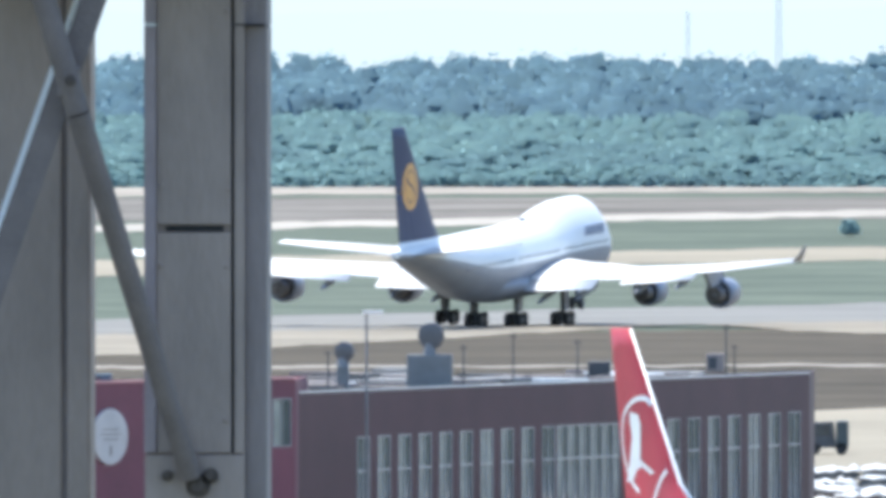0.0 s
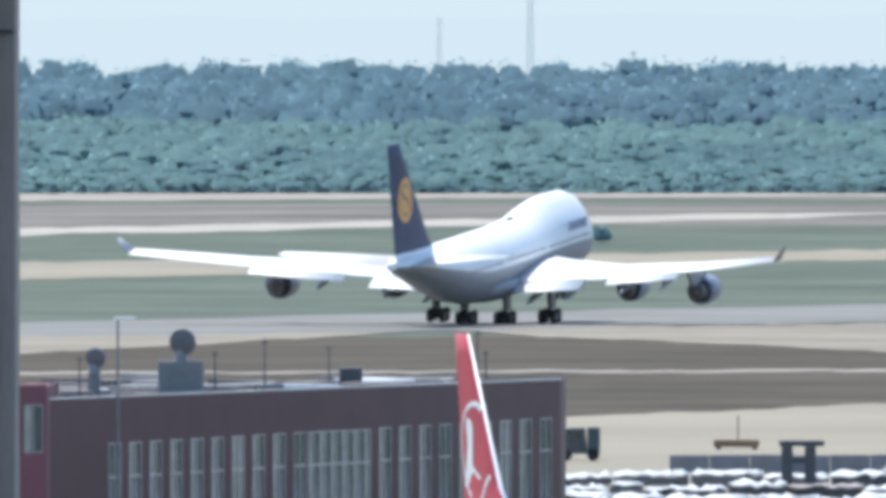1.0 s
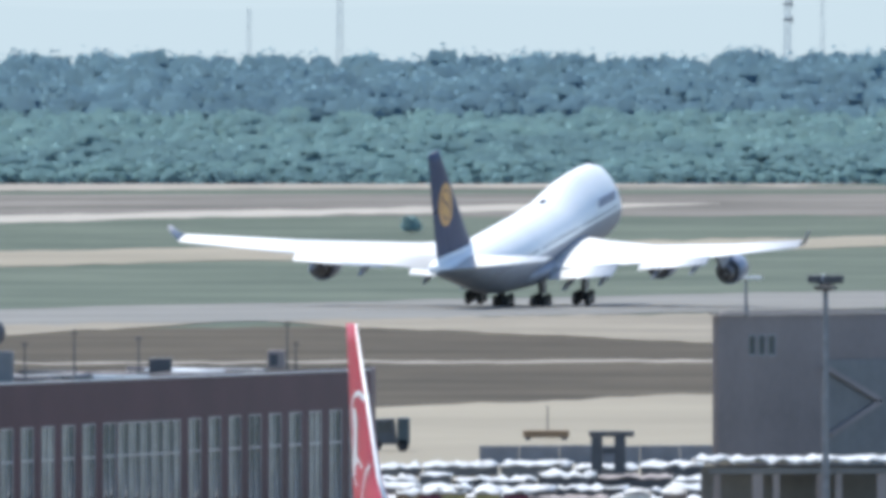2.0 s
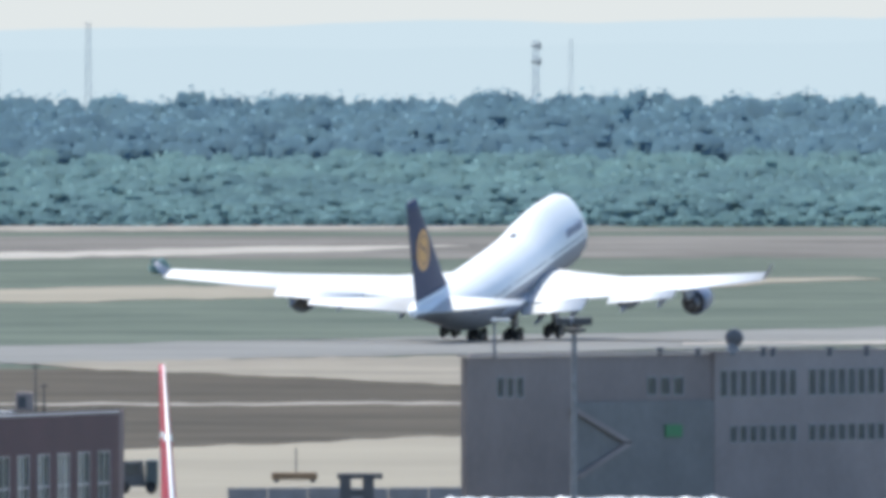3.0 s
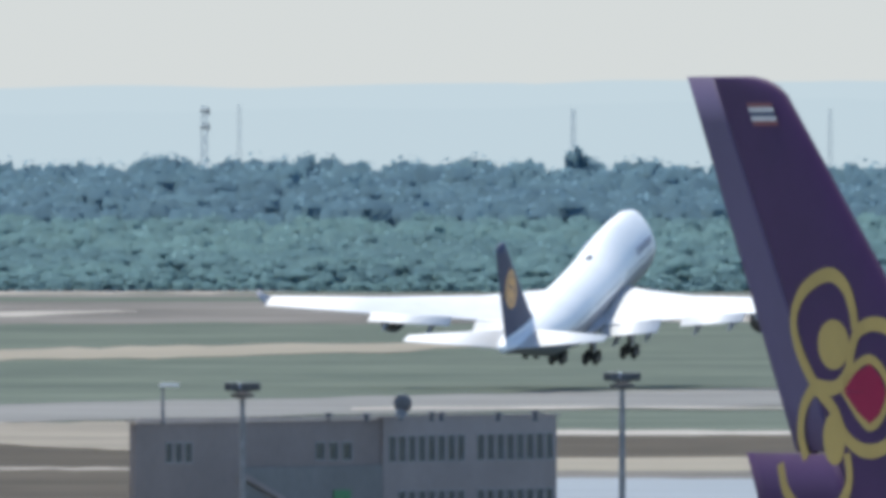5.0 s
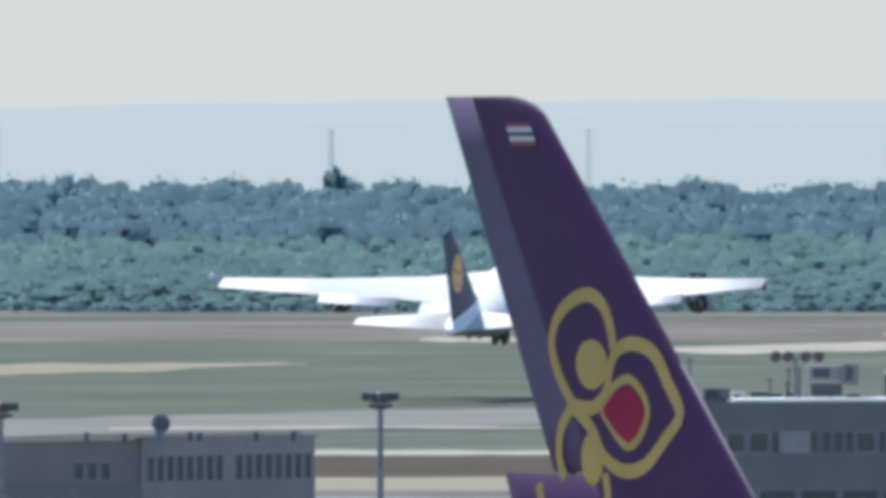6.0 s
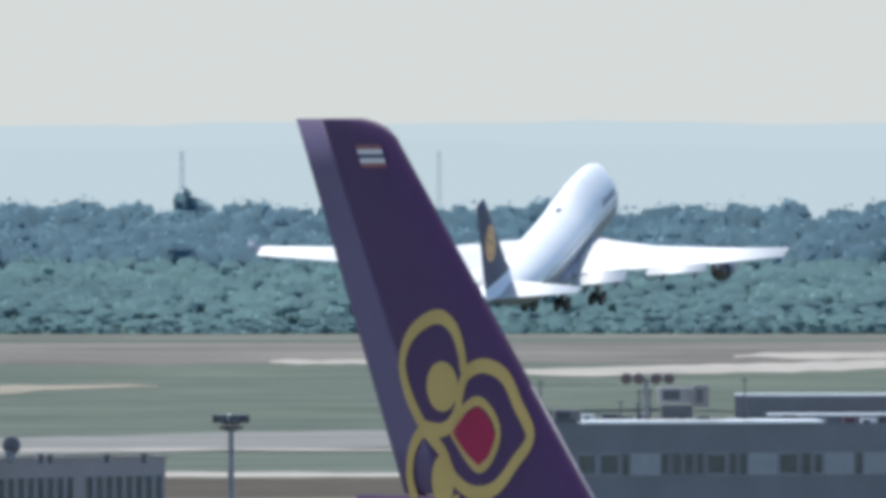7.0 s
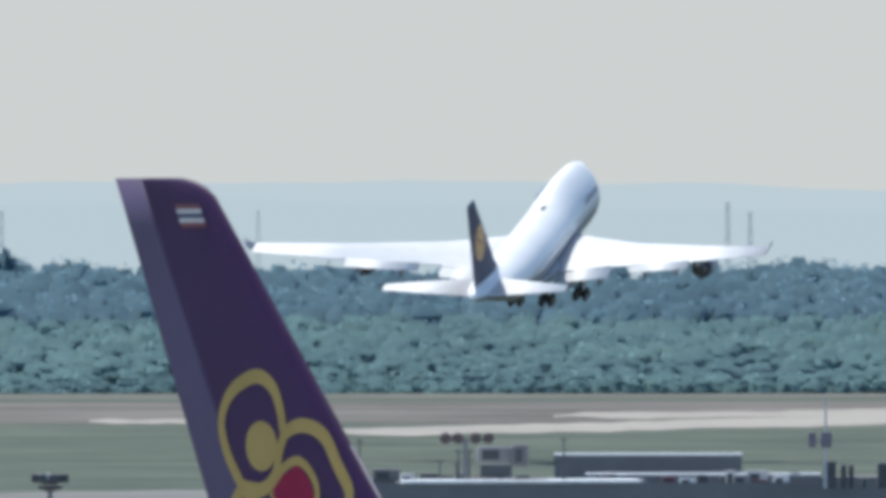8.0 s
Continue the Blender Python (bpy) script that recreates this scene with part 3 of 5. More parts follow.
def ribbon(points, width):
    """A band of even width along a smooth curve through points."""
    ps = []
    n = len(points)
    for i in range(n - 1):
        p0, p1, p2, p3 = (Vector(points[max(0, min(n - 1, i + k))]) for k in (-1, 0, 1, 2))
        for k in range(8):
            t = k / 8
            ps.append(0.5 * (2 * p1 + (p2 - p0) * t + (2 * p0 - 5 * p1 + 4 * p2 - p3) * t * t + (3 * p1 - p0 - 3 * p2 + p3) * t ** 3))
    ps.append(Vector(points[-1]))
    left, right = [], []
    for i, p in enumerate(ps):
        d = (ps[min(i + 1, len(ps) - 1)] - ps[max(i - 1, 0)]).normalized()
        nrm = Vector((-d.y, d.x)) * width / 2
        left.append(tuple(p + nrm))
        right.append(tuple(p - nrm))
    return (left, right)


JUMBO = dict(
    y0=34.0, belly=0.46, paint=JETWHITE,
    stations=[(0, 0.15, 4.7, 5.1, 0), (0.5, 0.75, 4.1, 5.9, 0), (1.5, 1.35, 3.4, 7.0, 0.1), (3, 2.0, 2.85, 8.3, 0.2), (5, 2.55, 2.4, 9.4, 0.3), (8, 3.05, 2.15, 9.95, 0.32), (12, 3.25, 2.05, 10.05, 0.32),
              (17, 3.25, 2.05, 9.95, 0.3), (20, 3.25, 2.05, 9.6, 0.22), (23, 3.25, 2.03, 9.0, 0.1), (26, 3.25, 2.0, 8.7, 0.02), (32, 3.25, 2.0, 8.6, 0), (44, 3.25, 2.1, 8.6, 0), (49, 3.2, 2.75, 8.6, 0), (54, 3.0, 3.95, 8.6, 0),
              (58, 2.65, 5.0, 8.6, 0), (62, 2.1, 6.0, 8.6, 0), (65, 1.5, 6.7, 8.55, 0), (67.5, 0.85, 7.25, 8.4, 0), (68.6, 0.4, 7.5, 8.2, 0)],
    wing=[(2.6, 20.0, 17.0, 3.7, 0.125), (6.0, 23.0, 14.0, 4.0, 0.115), (12.0, 28.0, 9.9, 4.7, 0.1), (22.0, 36.4, 6.7, 6.6, 0.09), (31.4, 44.6, 4.0, 8.7, 0.085)],
    flaps=[(3.6, 10.4, 3.0, 0.3), (13.0, 21.0, 2.1, 0.28)], winglet=True,
    tail=[(0.6, 57.6, 9.4, 7.7, 0.09), (11.1, 65.8, 2.9, 8.9, 0.08)],
    engines=[(11.7, 26.0, 2.45, 1.32, 5.8), (20.8, 34.0, 3.4, 1.32, 5.8)],
    gear=[(5.5, 32.4, 3.6, 0.68, 2, 0.6), (-5.5, 32.4, 3.6, 0.68, 2, 0.6), (1.9, 35.4, 2.6, 0.68, 2, 0.56), (-1.9, 35.4, 2.6, 0.68, 2, 0.56), (0.0, 8.0, 2.6, 0.58, 1, 0.4)],
)
JUMBO_FIN = [(8.3, 54.3, 13.0), (10.0, 56.6, 11.2), (19.35, 65.9, 4.0)]
LIFT = 0.62      # the oleo legs are stretched in the take-off run
JUMBO["stations"] = [(a, b, c + LIFT, d + LIFT, e) for a, b, c, d, e in JUMBO["stations"]]
for key in ("wing", "tail"):
    JUMBO[key] = [(a, b, c, d + LIFT, e) for a, b, c, d, e in JUMBO[key]]
JUMBO["engines"] = [(a, b, c + LIFT, d, e) for a, b, c, d, e in JUMBO["engines"]]
JUMBO["gear"] = [(a, b, c + LIFT, d, e, f) for a, b, c, d, e, f in JUMBO["gear"]]
JUMBO_FIN = [(a + LIFT, b, c) for a, b, c in JUMBO_FIN]


TITLE = mat("title_blue", (0.26, 0.31, 0.42), 0.4)


def build_jumbo():
    a = airliner("departing_airliner", "white four-engined jumbo jet taking off, wheels down", JUMBO)
    f, r = fin_parts(a, JUMBO, JUMBO_FIN, 0.1, NAVY, splits=(0.0, 0.45, 1.0), turns=(0, 0))
    fin_shape(f, JUMBO, JUMBO_FIN, 0.1, disc(64.9, 14.5, 2.15, 2.15), ORANGE, "yellow_disc", "orange-yellow disc painted on the fin")
    fin_shape(f, JUMBO, JUMBO_FIN, 0.1, disc(64.9, 14.5, 1.5, 1.5, inner=0.92) + [ribbon([(63.9, 13.8), (64.5, 14.5), (65.4, 14.8), (66.0, 15.4)], 0.22)], NAVY, "bird_emblem", "thin dark emblem on the disc", 0.035)
    # white band at the foot of the fin
    bm = bmesh.new()
    loft(bm, [fin_ring(JUMBO["y0"] - 54.0, 13.4, 8.72, 0.115), fin_ring(JUMBO["y0"] - 55.0, 12.6, 9.52, 0.112)])
    part("fin_fillet", bm, JETWHITE, a, "", True)
    bm = bmesh.new()
    rings = []
    for s, w, z in ((19, 1.6, 2.6), (22, 3.2, 2.0), (26, 3.65, 1.75), (38, 3.65, 1.75), (42, 3.0, 2.0), (45, 1.6, 2.6)):
        rings.append([Vector((w * math.cos(t), JUMBO["y0"] - s, 4.22 + (3.6 - z) * math.sin(t) * (1 if math.sin(t) < 0 else 0.35))) for t in [math.tau * k / 20 for k in range(20)]])
    loft(bm, rings)
    part("belly_fairing", bm, JETGREY, a, "grey wing-to-body fairing", True)
    for s, z, h in ((26.5, 9.24, 0.3),):
        bm = bmesh.new()
        box(bm, -0.25, 0.25, JUMBO["y0"] - s - 0.8, JUMBO["y0"] - s + 0.8, z, z + h, bevel=0.15)
        part("antenna_fairing", bm, DARKSTEEL, a, "small dark aerial on the roof")
    # cabin windows and forward titles
    bm = bmesh.new()
    for sgn in (1, -1):
        for k in range(44):
            s = 9 + k * 1.1
            if 24 < s < 25.5 or 39 < s < 40:
                continue
            box(bm, sgn * 3.24 - 0.03, sgn * 3.24 + 0.03, JUMBO["y0"] - s - 0.11, JUMBO["y0"] - s + 0.11, 6.42, 6.67)
    tagged(part("cabin_windows", bm, GLASS, a), kind="stuff")
    for sgn in (1, -1):
        for k in range(6):
            s = 10 + k * 1.1
            bm = bmesh.new()
            box(bm, sgn * 3.12 - 0.06, sgn * 3.12 + 0.06, JUMBO["y0"] - s - 0.35, JUMBO["y0"] - s + 0.35, 7.32, 8.22)
            part("title_bar", bm, TITLE, a, "blue-grey title bar on the forward side")
    return a


TWIN = dict(
    y0=20.5, belly=0.3, paint=JETWHITE,
    stations=[(0, 0.1, 2.4, 2.7, 0), (0.8, 0.8, 1.8, 3.5, 0), (2.5, 1.5, 1.4, 4.6, 0), (5, 1.85, 1.3, 5.2, 0), (8, 1.88, 1.3, 5.3, 0), (27, 1.88, 1.3, 5.2, 0), (31, 1.6, 2.0, 5.05, 0), (35, 1.05, 3.0, 4.85, 0), (38, 0.4, 4.0, 4.7, 0)],
    wing=[(1.5, 13.0, 7.9, 1.9, 0.12), (5.5, 16.5, 4.8, 2.3, 0.11), (16.8, 22.6, 1.6, 3.4, 0.1)], winglet=True,
    tail=[(0.5, 33.0, 4.2, 4.3, 0.09), (7.0, 37.0, 1.6, 4.8, 0.08)],
    engines=[(4.9, 14.5, 1.6, 0.95, 3.9)],
    gear=[(2.8, 20.5, 1.9, 0.56, 1, 0.43), (-2.8, 20.5, 1.9, 0.56, 1, 0.43), (0, 5.0, 1.8, 0.4, 1, 0.25)],
)
TWIN_FIN = [(4.6, 29.8, 7.7), (6.0, 32.2, 5.6), (12.1, 37.2, 2.0)]


def build_twin():
    a = airliner("taxiing_airliner", "white twin-jet airliner with a red fin, taxiing", TWIN)
    f, r = fin_parts(a, TWIN, TWIN_FIN, 0.1, RED)
    q = twin_point
    fin_shape(f, TWIN, TWIN_FIN, 0.1, [
        ribbon([q(*p) for p in ((1166, 716), (1149, 706), (1128, 712), (1112, 735), (1108, 770), (1112, 810), (1124, 850), (1140, 872))], 0.2),
        ribbon([q(*p) for p in ((1192, 832), (1180, 850), (1168, 885), (1160, 905))], 0.2)], WHITE, "emblem_ring", "white ring painted on the fin")
    fin_shape(f, TWIN, TWIN_FIN, 0.1, [([q(*p) for p in ((1122, 731), (1123, 750), (1127, 775), (1123, 815), (1117, 856))], [q(*p) for p in ((1138, 735), (1143, 752), (1143, 785), (1143, 815), (1170, 837))])], WHITE, "emblem_bird", "white swept emblem on the fin", 0.03)
    # pale leading edge
    bm = bmesh.new()
    loft(bm, [fin_ring(TWIN["y0"] - le + 0.03, c * 1.0, z, 0.103, 8, 0.0, 0.012) for z, le, c in TWIN_FIN])
    part("leading_edge", bm, WHITE, a, "pale strip along the leading edge", True)
    return a


SUPER = dict(
    y0=33.0, belly=0.3, paint=JETWHITE,
    stations=[(0, 0.15, 4.2, 4.6, 0), (1.5, 1.5, 3.0, 6.6, 0), (4, 2.6, 2.3, 8.8, 0.05), (8, 3.4, 2.0, 10.2, 0.08), (12, 3.57, 2.0, 10.4, 0.1), (44, 3.57, 2.0, 10.4, 0.1), (52, 3.2, 3.2, 10.4, 0.05), (60, 2.2, 5.4, 10.2, 0), (67, 1.1, 7.4, 9.9, 0), (70.5, 0.4, 8.6, 9.5, 0)],
    wing=[(3.0, 20.0, 18.5, 3.6, 0.13), (14.0, 30.5, 11.0, 5.0, 0.11), (39.5, 48.5, 4.0, 8.2, 0.09)],
    tail=[(1.0, 58.0, 11.0, 8.2, 0.1), (15.0, 68.0, 4.0, 9.6, 0.09)],
    engines=[(14.5, 26.0, 3.2, 1.7, 6.0), (25.5, 36.0, 3.9, 1.7, 6.0)],
    gear=[(6.2, 33.5, 3.4, 0.7, 2, 0.65), (-6.2, 33.5, 3.4, 0.7, 2, 0.65), (2.6, 36.5, 2.6, 0.7, 3, 0.6), (-2.6, 36.5, 2.6, 0.7, 3, 0.6), (0, 6.0, 2.6, 0.6, 1, 0.45)],
)
# heights and stations of the tall purple fin; its top lies at 24 m
SUPER_FIN = [(9.6, 53.2, 11.2), (23.6, 68.72, 4.0), (23.8, 69.1, 3.75), (23.93, 69.6, 3.33), (24.0, 70.15, 2.82)]
SUPER_THICK = 0.07


def super_hinge(z):
    return 72.97 - 0.615 * (24 - z) - 1.25 - (24 - z) * 0.066


def drawing(fin, thick, s0, z0, x0, y0, along, up, across):
    """A function from the drawing of a fin, as seen off its plane, to station and height."""
    def point(x, y):
        z = z0 - (y - y0) / up
        s = s0 - (x - x0) / along
        for _ in range(6):
            _, le, c = lerp_rows(fin, z)
            half = fin_half(max(0.0, min(1.0, (s - le) / c)), thick) * c
            s = s0 - (x - x0 + half * across) / along
        return (s, z)
    return point


super_point = drawing(SUPER_FIN, SUPER_THICK, 72.97, 24.0, 575, 178, 40.0, 85.0, 75.0)
twin_point = drawing(TWIN_FIN, 0.1, 39.2, 12.1, 1085, 583, 18.8, 44.6, 40.0)


def fin_point(x, y):
    return super_point(791 + (x - 800) * (0.92 if x > 800 else 1.0), y + 9)
# Sun highlight on the purple fin's front edge, put into a paler colour.
EDGESHINE = mat("brushed_edge_metal", (0.13, 0.115, 0.16), 0.6, scale=2)
FLAGRED = mat("flag_red", (0.16, 0.015, 0.03), 0.5)
FLAGPALE = mat("flag_white", (0.5, 0.46, 0.46), 0.5)


def build_super():
    a = airliner("parked_airliner", "parked wide-body airliner with a tall purple fin", SUPER)
    f, r = fin_parts(a, SUPER, SUPER_FIN, SUPER_THICK, PURPLE, LITPURPLE, splits=(0.0, 0.458, 1.0), turns=(0.0, 0.0), line=super_hinge, stretch=(2.1, 1.0), paints=(PURPLE, LITPURPLE))
    # strip added for the highlight on the lower leading edge
    bm = bmesh.new()
    loft(bm, [fin_ring(SUPER["y0"] - le + 0.02, c, z, SUPER_THICK * 1.02, 8, 0.0, 0.003) for z, le, c in (SUPER_FIN[0], lerp_rows(SUPER_FIN, 18.5))])
    part("leading_edge", bm, EDGESHINE, a, "pale strip along the leading edge", True)
    pt = fin_point
    gold = [
        ribbon([pt(*p) for p in ((800, 712), (775, 655), (764, 600), (775, 555), (800, 527), (830, 518), (855, 540), (868, 580), (872, 612))], 0.3),
        ribbon([pt(*p) for p in ((800, 712), (835, 716), (858, 690), (868, 640), (880, 614), (910, 603), (945, 620), (970, 670), (992, 726), (965, 770), (930, 815), (890, 825), (855, 800), (835, 755), (800, 715))], 0.3),
        ribbon([pt(*p) for p in ((850, 718), (872, 680), (900, 665), (925, 690), (934, 725), (920, 765), (900, 782), (880, 765), (850, 718))], 0.2),
        ribbon([pt(*p) for p in ((800, 712), (783, 750), (780, 800), (790, 840))], 0.3),
        ribbon([pt(*p) for p in ((745, 850), (755, 900), (790, 940), (840, 930), (862, 880), (858, 830))], 0.3),
    ]
    gold += disc(*pt(833, 640), 28 / 40, 44 / 85) + disc(*pt(835, 805), 20 / 40, 46 / 85)
    fin_shape(f, SUPER, SUPER_FIN, SUPER_THICK, gold, GOLD, "gold_emblem", "gold flower emblem painted on the fin", 0.012, wide=super_hinge)
    drop = [pt(*p) for p in ((852, 720), (872, 690), (900, 672), (920, 695), (930, 726), (918, 760), (900, 778), (878, 758), (852, 722))]
    c = pt(895, 724)
    fin_shape(f, SUPER, SUPER_FIN, SUPER_THICK, [([c] * len(drop), drop)], PINK, "magenta_petal", "magenta petal in the emblem", 0.02)
    flag = []
    for k, m in ((0, FLAGRED), (1, FLAGPALE), (2, NAVY), (3, FLAGPALE), (4, FLAGRED)):
        y = 216 + 8 * k
        x = 686 + 2.4 * k
        fin_shape(f, SUPER, SUPER_FIN, SUPER_THICK, [([pt(x, y), pt(x + 21, y), pt(x + 42, y)], [pt(x + 2.4, y + 8), pt(x + 23, y + 8), pt(x + 44, y + 8)])], m, "flag_stripe", "", 0.03)
    return a


# ---- near structure ----
def build_frame():
    """Steel frame of a passenger bridge close to the camera."""
    d = 93.0
    s = d * UNIT
    t = thing("bridge_portal", "weathered grey steel portal with crossed braces beside the terrace", "portal")

    def X(u):
        return (u - 2187) * s

    def Z(v):
        return high(v, d)
    lo, hi = 0.0, Z(-116)
    bm = bmesh.new()
    box(bm, X(256), X(432), d + 0.02, d + 0.4, lo, hi, bevel=0.012)
    col = part("column", bm, COLPAINT, t)
    for v0, v1 in ((-114, -50), (-46, 398), (412, 803)):
        bm = bmesh.new()
        box(bm, X(276), X(408), d - 0.006, d + 0.03, Z(v1), Z(v0), bevel=0.004)
        part("cover_panel", bm, COLPAINT, col, "flat grey cover panel")
    bm = bmesh.new()
    box(bm, X(408.5), X(413.5), d + 0.012, d + 0.03, Z(803), hi)
    part("groove", bm, BLACK, col, "black joint")
    bm = bmesh.new()
    box(bm, X(414), X(431), d - 0.01, d + 0.05, Z(803), hi, bevel=0.003)
    part("side_strip", bm, COLPAINT, col)
    bm = bmesh.new()
    box(bm, X(292), X(394), d + 0.005, d + 0.028, Z(410), Z(400))
    part("slot", bm, BLACK, col, "black slot between the panels")
    bm = bmesh.new()
    box(bm, X(254), X(275), d - 0.02, d + 0.12, Z(803), Z(46), bevel=0.006)
    box(bm, X(254), X(275), d - 0.02, d + 0.12, Z(42), hi, bevel=0.006)
    part("flange", bm, COLEDGE, col, "mauve-grey edge flange")
    bm = bmesh.new()
    box(bm, X(253), X(276), d - 0.024, d + 0.1, Z(46), Z(42))
    part("flange_joint", bm, WHITE, col, "bright joint plate")
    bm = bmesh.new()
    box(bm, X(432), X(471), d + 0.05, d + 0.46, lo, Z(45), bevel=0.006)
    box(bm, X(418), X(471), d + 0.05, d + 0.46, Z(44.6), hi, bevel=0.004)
    part("side_column", bm, COLSIDE, t, "darker side of the column, shade painted in")
    bm = bmesh.new()
    box(bm, X(416), X(466), d - 0.014, d + 0.06, Z(46), Z(42.5))
    part("joint", bm, BLACK, t, "dark joint across the column")
    bm = bmesh.new()
    box(bm, X(255), X(432), d - 0.016, d + 0.05, Z(1100), Z(806), bevel=0.006)
    foot = part("gusset_plate", bm, COLPAINT, t)
    for u, v, r in ((295, 843, 10), (338, 822, 11), (372, 843, 14), (350, 860, 22), (138, 143, 10)):
        bm = bmesh.new()
        lathe(bm, (X(u), d - (0.655 if u == 138 else 0.015), Z(v)), (0, -1, 0), [(0, r * s), (0.02, r * s), (0.02, r * s * 0.6), (0.05, r * s * 0.55), (0.05, 0.002)], 12)
        part("bolt", bm, RUST, foot)
    for u, v in ((285, 472), (400, 472), (398, 745), (284, 330), (402, 335), (400, 20)):
        bm = bmesh.new()
        lathe(bm, (X(u), d - 0.006, Z(v)), (0, -1, 0), [(0, 5 * s), (0.004, 5 * s), (0.01, 3 * s), (0.01, 0.001)], 10)
        part("screw", bm, COLPAINT, col)
    # the second, wider column
    bm = bmesh.new()
    box(bm, X(-420), X(103), d + 0.25, d + 0.7, lo, hi, bevel=0.012)
    c2 = part("column", bm, COLPAINT, t)
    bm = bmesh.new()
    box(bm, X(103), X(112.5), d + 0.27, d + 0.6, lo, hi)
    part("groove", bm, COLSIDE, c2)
    bm = bmesh.new()
    box(bm, X(112), X(153), d + 0.22, d + 0.66, lo, hi, bevel=0.012)
    part("flange", bm, COLPAINT, c2)
    # braces: angle profiles; the sunlit upper edge is a white-painted strip
    bm = bmesh.new()
    bar(bm, (X(213), d - 0.5, Z(-110)), (X(-122), d - 0.5, Z(850)), 0.1, 0.03)
    br = part("brace", bm, BRACE, t, "diagonal steel brace")
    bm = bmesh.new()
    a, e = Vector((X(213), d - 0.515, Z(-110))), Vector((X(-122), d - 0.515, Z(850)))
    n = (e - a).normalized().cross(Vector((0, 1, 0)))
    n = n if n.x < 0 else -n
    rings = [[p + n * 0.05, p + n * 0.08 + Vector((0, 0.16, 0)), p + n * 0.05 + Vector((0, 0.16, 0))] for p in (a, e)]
    loft(bm, rings)
    part("brace_leg", bm, WHITE, br, "white strip painted for the sunlit edge of the brace")
    bm = bmesh.new()
    tube(bm, (X(62), d - 0.66, Z(-95)), (X(150), d - 0.58, Z(200)), 0.05, 0.047, n=14)
    tube(bm, (X(150), d - 0.58, Z(200)), (X(338), d - 0.06, Z(845)), 0.047, 0.042, n=14)
    part("brace", bm, BRACE, t, "round diagonal steel brace")
    bm = bmesh.new()
    box(bm, X(114), X(152), d - 0.62, d - 0.49, Z(172), Z(116), bevel=0.01)
    part("node_plate", bm, BRACE, t)
    bm = bmesh.new()
    box(bm, X(-420), X(480), d - 0.7, d + 0.5, hi, hi + 0.1, bevel=0.02)
    part("top_beam", bm, COLPAINT, t)
    return t


# ---- buildings ----
class Facade:
    """A wall that runs from bearing u0 at distance d0 to bearing u1 at d1; s is metres along it, out towards the camera is -y in its frame."""

    def __init__(self, u0, d0, u1, d1):
        self.a, self.b = Vector((east(u0, d0), d0, 0)), Vector((east(u1, d1), d1, 0))
        self.length = (self.b - self.a).length
        w = (self.b - self.a).normalized()
        self.m = Matrix(((w.x, -w.y, 0, self.a.x), (w.y, w.x, 0, self.a.y), (0, 0, 1, 0), (0, 0, 0, 1)))

    def back(self, bm, s0, s1, y0, y1, z0, z1, mi=0):
        """A block behind the wall whose sides run straight away from the terminal."""
        w = (self.b - self.a).normalized()
        foot = [(s + q * w.y, q * w.x) for s, q in ((s0, y0), (s1, y0), (s1, y1), (s0, y1))]
        vs = [bm.verts.new((x, y, z)) for z in (z0, z1) for x, y in foot]
        for q in ((3, 2, 1, 0), (4, 5, 6, 7), (0, 1, 5, 4), (1, 2, 6, 5), (2, 3, 7, 6), (3, 0, 4, 7)):
            bm.faces.new([vs[i] for i in q]).material_index = mi

    def shell(self, parent, depth, zt, roof_z, wall, roof):
        """Side and back walls and the roof, each a part of its own."""
        L = self.length
        for s0, s1, y0, y1 in ((0.0, 0.3, 0.7, depth), (L - 0.3, L, 0.7, depth), (0.0, L, depth, depth + 0.3)):
            bm = bmesh.new()
            self.back(bm, s0, s1, y0, y1, 0, zt)
            part("side_wall", bm, wall, parent)
        bm = bmesh.new()
        self.back(bm, 0.3, L - 0.3, 0.7, depth, roof_z - 0.4, roof_z)
        part("roof", bm, roof, parent, "gravel roof")

    def s(self, u):
        """Metres along the wall at bearing u."""
        k = (u - 2187) * UNIT
        w = (self.b - self.a).normalized()
        return (k * self.a.y - self.a.x) / (w.x - k * w.y)

    def z(self, u, v):
        p = self.a + (self.b - self.a).normalized() * self.s(u)
        return high(v, p.y)


